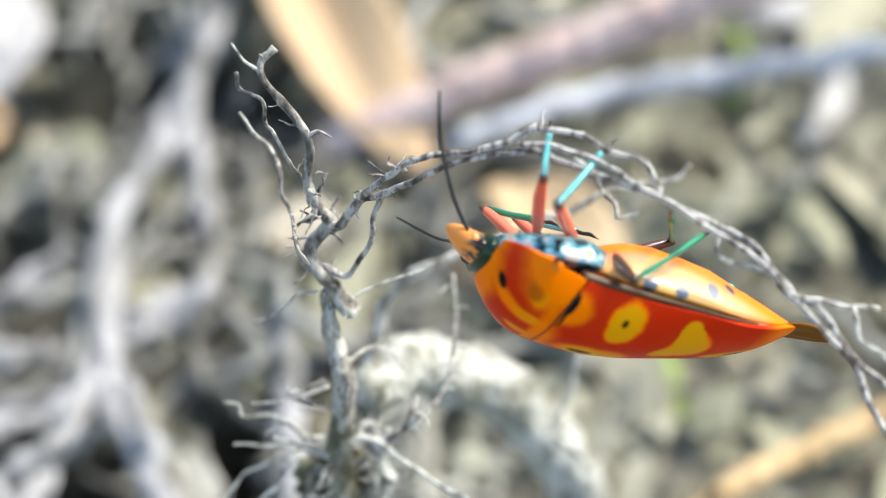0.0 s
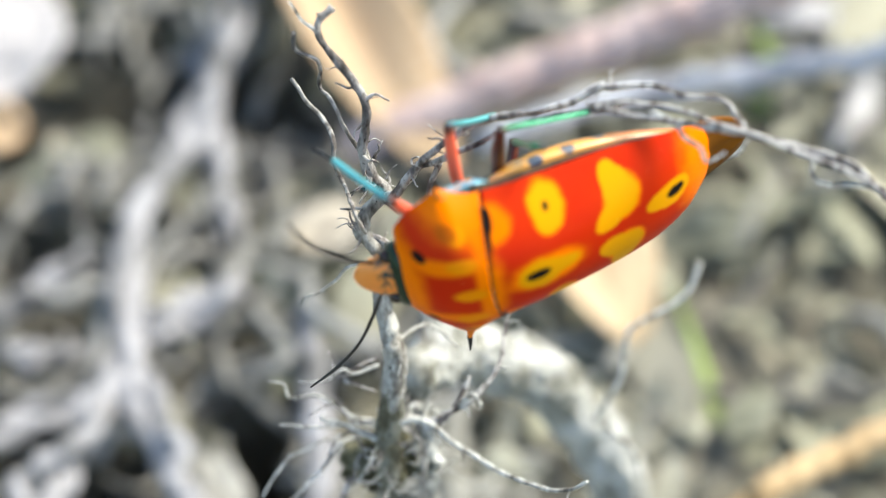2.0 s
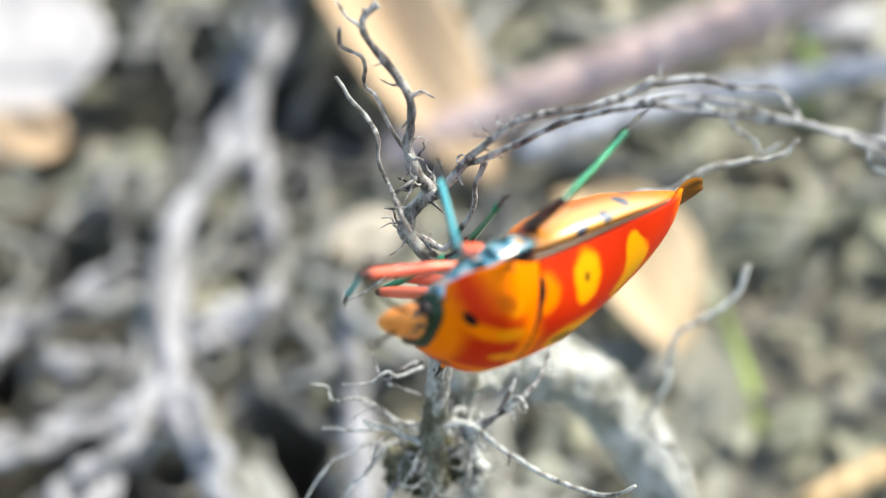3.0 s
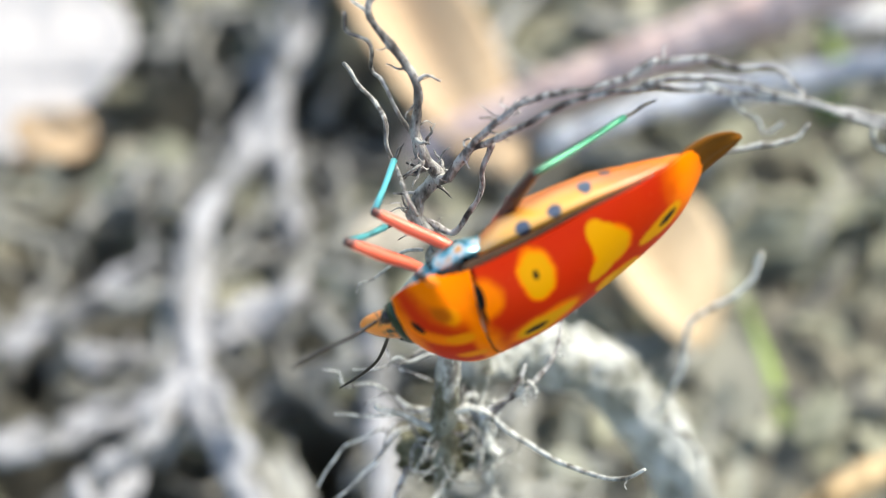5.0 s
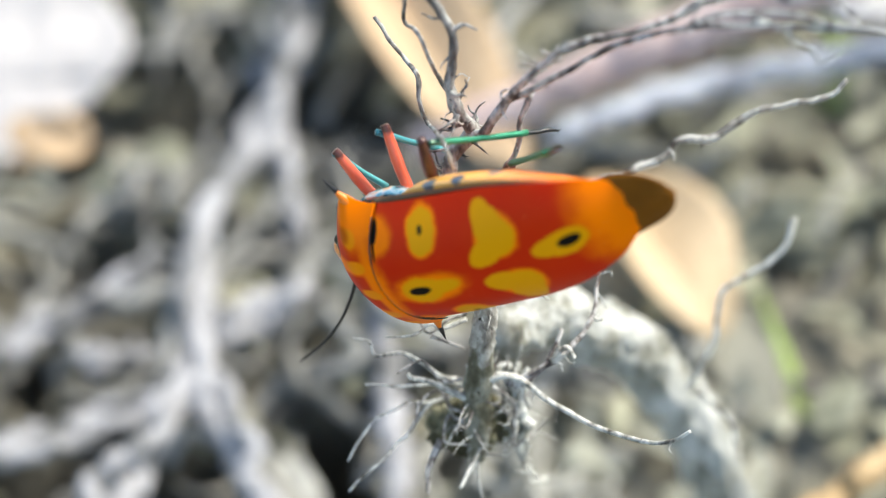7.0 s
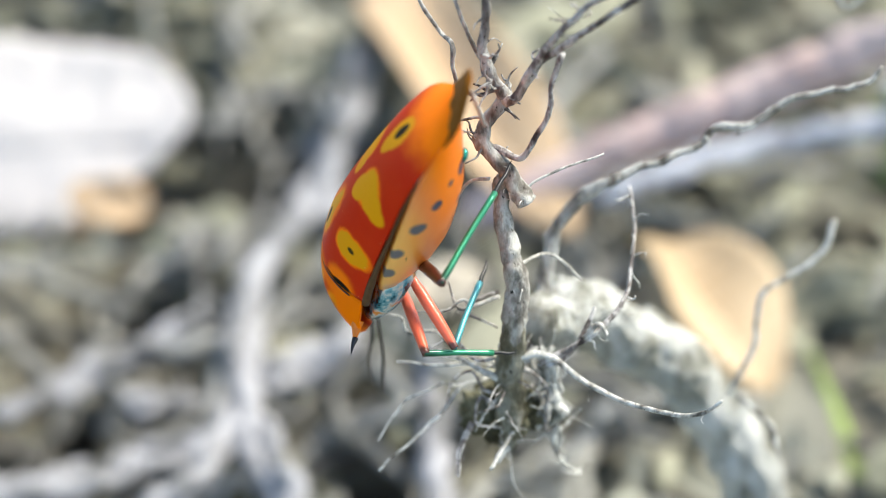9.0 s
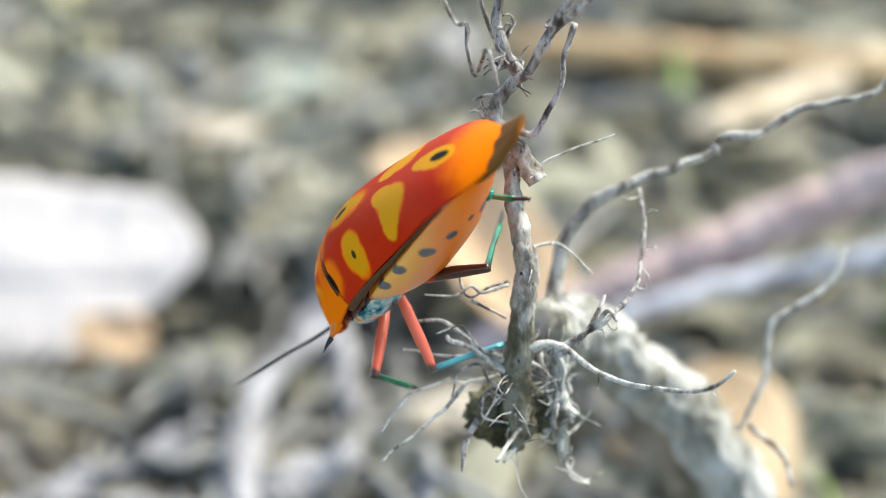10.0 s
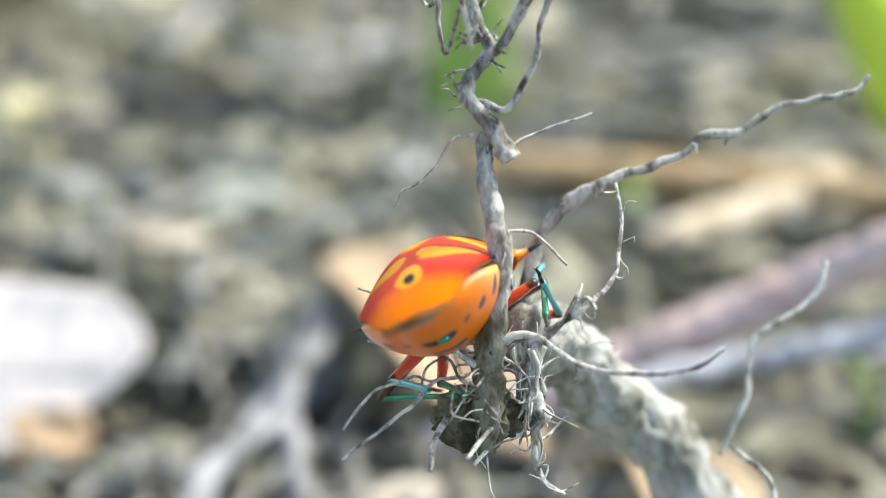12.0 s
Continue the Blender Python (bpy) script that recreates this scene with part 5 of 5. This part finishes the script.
LEFT_FRONT = [
    (0, (8.9, 5.5, -4.5), (6.1, 1.9, -3.8)),
    (1, (9.0, 6.2, -2.1), (8.8, 8.6, -6.0)),
    (3, (7.6, 5.6, -4.9), (4.6, 2.2, -4.2)),
    (4.8, (8.7, 5.7, -4.3), (5.6, 2.3, -4.2)),
    (6.7, (9.3, 5.4, -4.3), (6.4, 1.9, -3.5)),
    (8.3, (6.7, 4.5, -6.1), (2.4, 3.7, -4.8)),
    (8.5, (4.4, 6.1, -1.8), (4.6, 4.6, -6.1)),
    (9, (5.9, 6.3, -3.7), (6.7, 5.0, -8.0)),
] + [
    (9.2, (7.0, 6.3, -3.9), (3.7, 8.6, -6.1)),
    (9.5, (5.2, 6.4, -1.6), (3.1, 4.8, -5.3)),
    (10, (6.9, 6.6, -2.8), (9.7, 4.5, -5.7)),
    (10.5, (7.1, 3.4, -6.8), (6.5, -0.4, -9.3)),
    (11, (7.1, 4.1, -6.4), (3.9, 2.9, -9.5)),
    (11.2, (5.5, 3.5, -6.5), (2.7, 0.7, -8.9)),
    (11.5, (3.8, 3.5, -5.6), (-0.0, 2.4, -8.1)),
    (12, (2.6, 2.3, -4.9), (-1.3, 0.5, -6.5)),
]
LEFT_MIDDLE = [
    (0, (6.7, 5.7, -4.7), (3.7, 1.8, -3.9)),
    (3, (6.0, 5.6, -5.4), (3.2, 1.8, -4.0)),
    (4.8, (6.5, 6.0, -4.5), (3.1, 2.4, -4.2)),
    (6.7, (7.0, 5.7, -4.5), (3.9, 1.9, -3.6)),
    (8.3, (7.0, 5.8, -4.5), (3.8, 2.0, -3.8)),
    (9, (5.6, 5.7, -5.4), (5.3, 0.8, -6.6)),
    (9.2, (5.1, 4.2, -6.7), (5.3, -0.7, -7.5)),
    (9.5, (4.9, 6.9, -3.0), (6.8, 5.2, -7.3)),
] + [
    (10, (5.8, 5.0, -6.0), (4.8, 1.7, -9.6)),
    (10.2, (5.8, 4.1, -6.6), (3.7, 0.7, -9.7)),
    (10.5, (6.8, 4.0, -6.3), (8.3, 4.3, -11.0)),
    (11, (3.4, 6.1, -4.7), (7.9, 4.8, -6.5)),
    (11.5, (1.2, 5.2, -4.0), (-2.8, 5.5, -7.0)),
    (12, (0.6, 4.8, -3.6), (-3.3, 2.2, -5.3)),
]
LEFT_HIND = [
    (0, (-2.2, 1.4, -5.3), (0.3, -5.0, -4.3)),
    (0.5, (-2.5, -0.6, -3.3), (-1.7, -7.4, -2.4)),
    (1, (1.2, 2.3, -7.6), (3.3, -2.9, -3.5)),
    (1.5, (3.0, 2.8, -7.6), (4.2, -3.4, -4.8)),
    (2, (0.4, -2.5, -4.9), (0.4, -6.4, 0.8)),
    (2.5, (-1.0, 2.1, -6.6), (1.3, -4.0, -4.3)),
    (3, (0.6, 5.2, -6.0), (2.0, -1.2, -4.6)),
    (4.8, (1.4, 4.3, -7.0), (-4.2, 5.3, -11.0)),
    (5, (1.2, 4.6, -6.9), (0.9, 11.1, -9.1)),
    (5.5, (1.1, 1.1, -7.5), (-0.7, -3.0, -2.2)),
    (6, (-1.0, -1.1, -5.4), (-3.5, -5.5, -0.7)),
    (6.5, (0.0, -1.8, -5.6), (-4.9, -3.9, -1.2)),
] + [
    (6.7, (0.2, -1.5, -5.9), (-5.7, -2.6, -2.4)),
    (8.3, (0.2, 4.5, -6.5), (0.2, -1.9, -9.1)),
    (8.5, (-2.3, 3.9, -4.3), (-1.2, -0.4, -9.6)),
    (9, (-1.4, 5.8, -3.3), (-2.4, -0.5, -5.8)),
    (9.2, (0.4, 1.3, -7.3), (0.2, -5.5, -6.2)),
    (9.5, (-0.4, 0.5, -6.8), (4.3, -4.4, -8.2)),
    (10, (-2.1, 1.9, -5.4), (1.2, -4.1, -6.1)),
    (10.2, (-1.9, 5.2, -3.5), (-1.5, -1.3, -5.8)),
    (10.5, (3.2, 7.0, -4.2), (-1.0, 3.2, -8.0)),
    (11, (0.5, 7.1, -3.2), (2.7, 0.5, -3.3)),
    (11.2, (-2.1, 4.8, -3.8), (2.5, -0.1, -2.1)),
    (11.5, (0.1, 5.9, -5.3), (-2.5, 0.4, -8.5)),
    (12, (4.9, 6.6, -4.0), (1.0, 1.3, -6.2)),
]
ANTENNA_RIGHT = [
    (0, (15.3, -5.4, -6.6)),
    (0.5, (11.4, -9.8, -0.9)),
    (1, (16.1, -8.0, -0.1)),
    (1.5, (16.5, -5.1, -5.6)),
    (2, (14.3, -8.5, 2.7)),
    (2.5, (13.1, -7.9, -5.4)),
    (3, (15.1, -8.7, -0.7)),
    (4.8, (10.4, -9.6, 2.0)),
    (5, (14.4, -8.1, 3.5)),
    (5.5, (13.7, -8.9, 2.4)),
    (6, (19.4, -2.1, -2.0)),
    (6.5, (17.3, -6.5, 1.9)),
    (6.7, (16.4, 0.2, -7.1)),
    (8.3, (16.7, 4.5, -4.0)),
    (9.5, (19.4, 0.0, -2.0)),
    (10, (17.5, -3.0, -5.0)),
    (10.5, (15.5, -3.0, -7.4)),
    (12, (15.5, -3.0, -7.4)),
]
ANTENNA_LEFT = [
    (0, (13.5, 9.0, -3.1)),
    (0.5, (15.0, 5.5, 6.1)),
    (1, (13.0, 9.6, -0.8)),
    (1.5, (15.7, 7.3, 3.5)),
    (2, (16.2, 7.9, -1.4)),
    (2.5, (14.1, 6.6, -6.3)),
    (3, (15.7, -6.0, 2.4)),
    (4.8, (15.7, 8.3, -1.4)),
    (5, (16.0, 8.0, -1.2)),
    (5.5, (16.6, 7.4, -2.0)),
    (6, (17.8, 6.3, 0.2)),
    (6.5, (18.0, 6.0, -0.6)),
    (6.7, (17.0, 5.7, 3.7)),
    (8.3, (18.7, 4.4, -2.1)),
    (9, (19.4, 1.7, -1.9)),
    (9.5, (17.7, 6.0, -2.3)),
    (10, (16.1, 6.2, 4.1)),
    (10.5, (15.0, 2.0, -7.8)),
    (12, (15.0, 2.0, -7.8)),
]


def aimed(a, b):
    """The pose of a limb that starts at a and points at b, with its side held level."""
    a, b = V(a), V(b)
    w = (b - a).normalized()
    x = Vector((0, 0, 1)).cross(w)
    x = x.normalized() if x.length > 1e-3 else Vector((1, 0, 0))
    m = Matrix((x, w.cross(x), w)).transposed().to_4x4()
    return Matrix.Translation(a) @ m


def steady(rows):
    """Add rows half way where a limb turns far between two rows."""
    out = [rows[0]]
    for t, m in rows[1:]:
        t0, m0 = out[-1]
        q0, q1 = m0.to_quaternion(), m.to_quaternion()
        n = int(math.degrees(q0.rotation_difference(q1).angle) // 70) + 1
        for k in range(1, n):
            f = k / n
            q = q0.slerp(q1, f)
            out.append((t0 + (t - t0) * f, Matrix.Translation(m0.translation.lerp(m.translation, f)) @ q.to_matrix().to_4x4()))
        out.append((t, m))
    return out


def motions():
    walk(bug, [
        (0, pose(0.01679, -0.00360, 0.01905, -115.4, -18.2, 169.6)),
        (0.5, pose(0.01499, -0.00264, 0.01978, -109.7, -9.7, 178.2)),
        (1, pose(0.01378, -0.00256, 0.02047, -91.2, -6.4, -172.3)),
        (1.5, pose(0.01230, -0.00126, 0.02127, -93.3, 4.2, -165.1)),
        (2, pose(0.00856, -0.00185, 0.02141, -82.7, 10.6, -164.8)),
        (2.5, pose(0.00738, -0.00104, 0.01935, -90.0, -6.7, -155.8)),
        (3, pose(0.00630, -0.00238, 0.01756, -106.8, -9.5, -147.6)),
        (4.8, pose(0.00535, -0.00203, 0.01703, -107.7, 19.8, -166.8)),
        (5, pose(0.00546, -0.00244, 0.01734, -106.5, 21.1, -167.1)),
        (5.5, pose(0.00391, -0.00296, 0.01716, -97.7, 18.6, -175.9)),
        (6, pose(0.00240, -0.00260, 0.01656, -91.3, 17.4, 176.0)),
        (6.5, pose(0.00187, -0.00169, 0.01560, -92.1, 26.6, 163.7)),
        (6.7, pose(0.00082, -0.00128, 0.01443, -97.7, 25.8, 155.9)),
        (8.3, pose(-0.00645, -0.00114, 0.01232, -65.0, 64.5, 144.3)),
        (8.5, pose(-0.00618, 0.00006, 0.01120, -70.8, 51.4, 144.5)),
        (8.7, pose(-0.00675, -0.00082, 0.01286, -58.0, 57.6, 149.5)),
        (9, pose(-0.00780, 0.00121, 0.01152, -51.2, 69.4, 126.2)),
        (9.2, pose(-0.00769, 0.00043, 0.01135, -40.3, 63.0, 136.4)),
        (9.5, pose(-0.00708, -0.00036, 0.01025, -49.0, 57.3, 129.8)),
        (9.8, pose(-0.00711, -0.00019, 0.00844, -47.8, 56.4, 141.4)),
        (10, pose(-0.00783, 0.00089, 0.00841, -39.8, 53.4, 131.2)),
        (10.2, pose(-0.00736, 0.00228, 0.01014, -32.0, 47.6, 115.0)),
        (10.5, pose(-0.00644, 0.00421, 0.00894, -28.3, 53.9, 98.6)),
        (11, pose(-0.00475, 0.00502, 0.00423, -29.0, 61.1, 90.5)),
        (11.2, pose(-0.00353, 0.00307, 0.00406, -19.9, 51.9, 88.5)),
        (11.5, pose(-0.00555, 0.00379, 0.00150, -32.7, 36.6, 90.5)),
        (11.7, pose(-0.00447, 0.00416, 0.00181, -29.2, 35.2, 86.8)),
        (12, pose(-0.00400, 0.00265, 0.00173, -30.5, 25.3, 79.4)),
    ])
    for leg, rows in (("RF", RIGHT_FRONT), ("RM", RIGHT_MIDDLE), ("RH", RIGHT_HIND), ("LF", LEFT_FRONT), ("LM", LEFT_MIDDLE), ("LH", LEFT_HIND)):
        femur, tibia, kind, side = LEG_PARTS[leg]
        hip = (HIPS[kind][0], HIPS[kind][1] * side, HIPS[kind][2])
        walk(femur, steady([(t, aimed(hip, k)) for t, k, f in rows]))
        walk(tibia, steady([(t, aimed(k, f)) for t, k, f in rows]))
    for key, rows in (("R", ANTENNA_RIGHT), ("L", ANTENNA_LEFT)):
        ob, base = ANTENNAE[key]
        walk(ob, steady([(t, aimed(base, tip_at)) for t, tip_at in rows]))
    knot = Matrix.Translation(V(KNOT))
    walk(arch_tip, [(t, knot @ Matrix.Rotation(radians(a), 4, Vector((0, -0.707, 0.707)))) for t, a in
                    ((0.0, -17), (0.5, -16), (1.0, -14), (1.5, -12), (2.0, -6), (2.5, -4), (3.2, -4), (4.8, -4), (6.0, -1), (6.7, 0), (8.3, -2), (12.0, -2))])


motions()
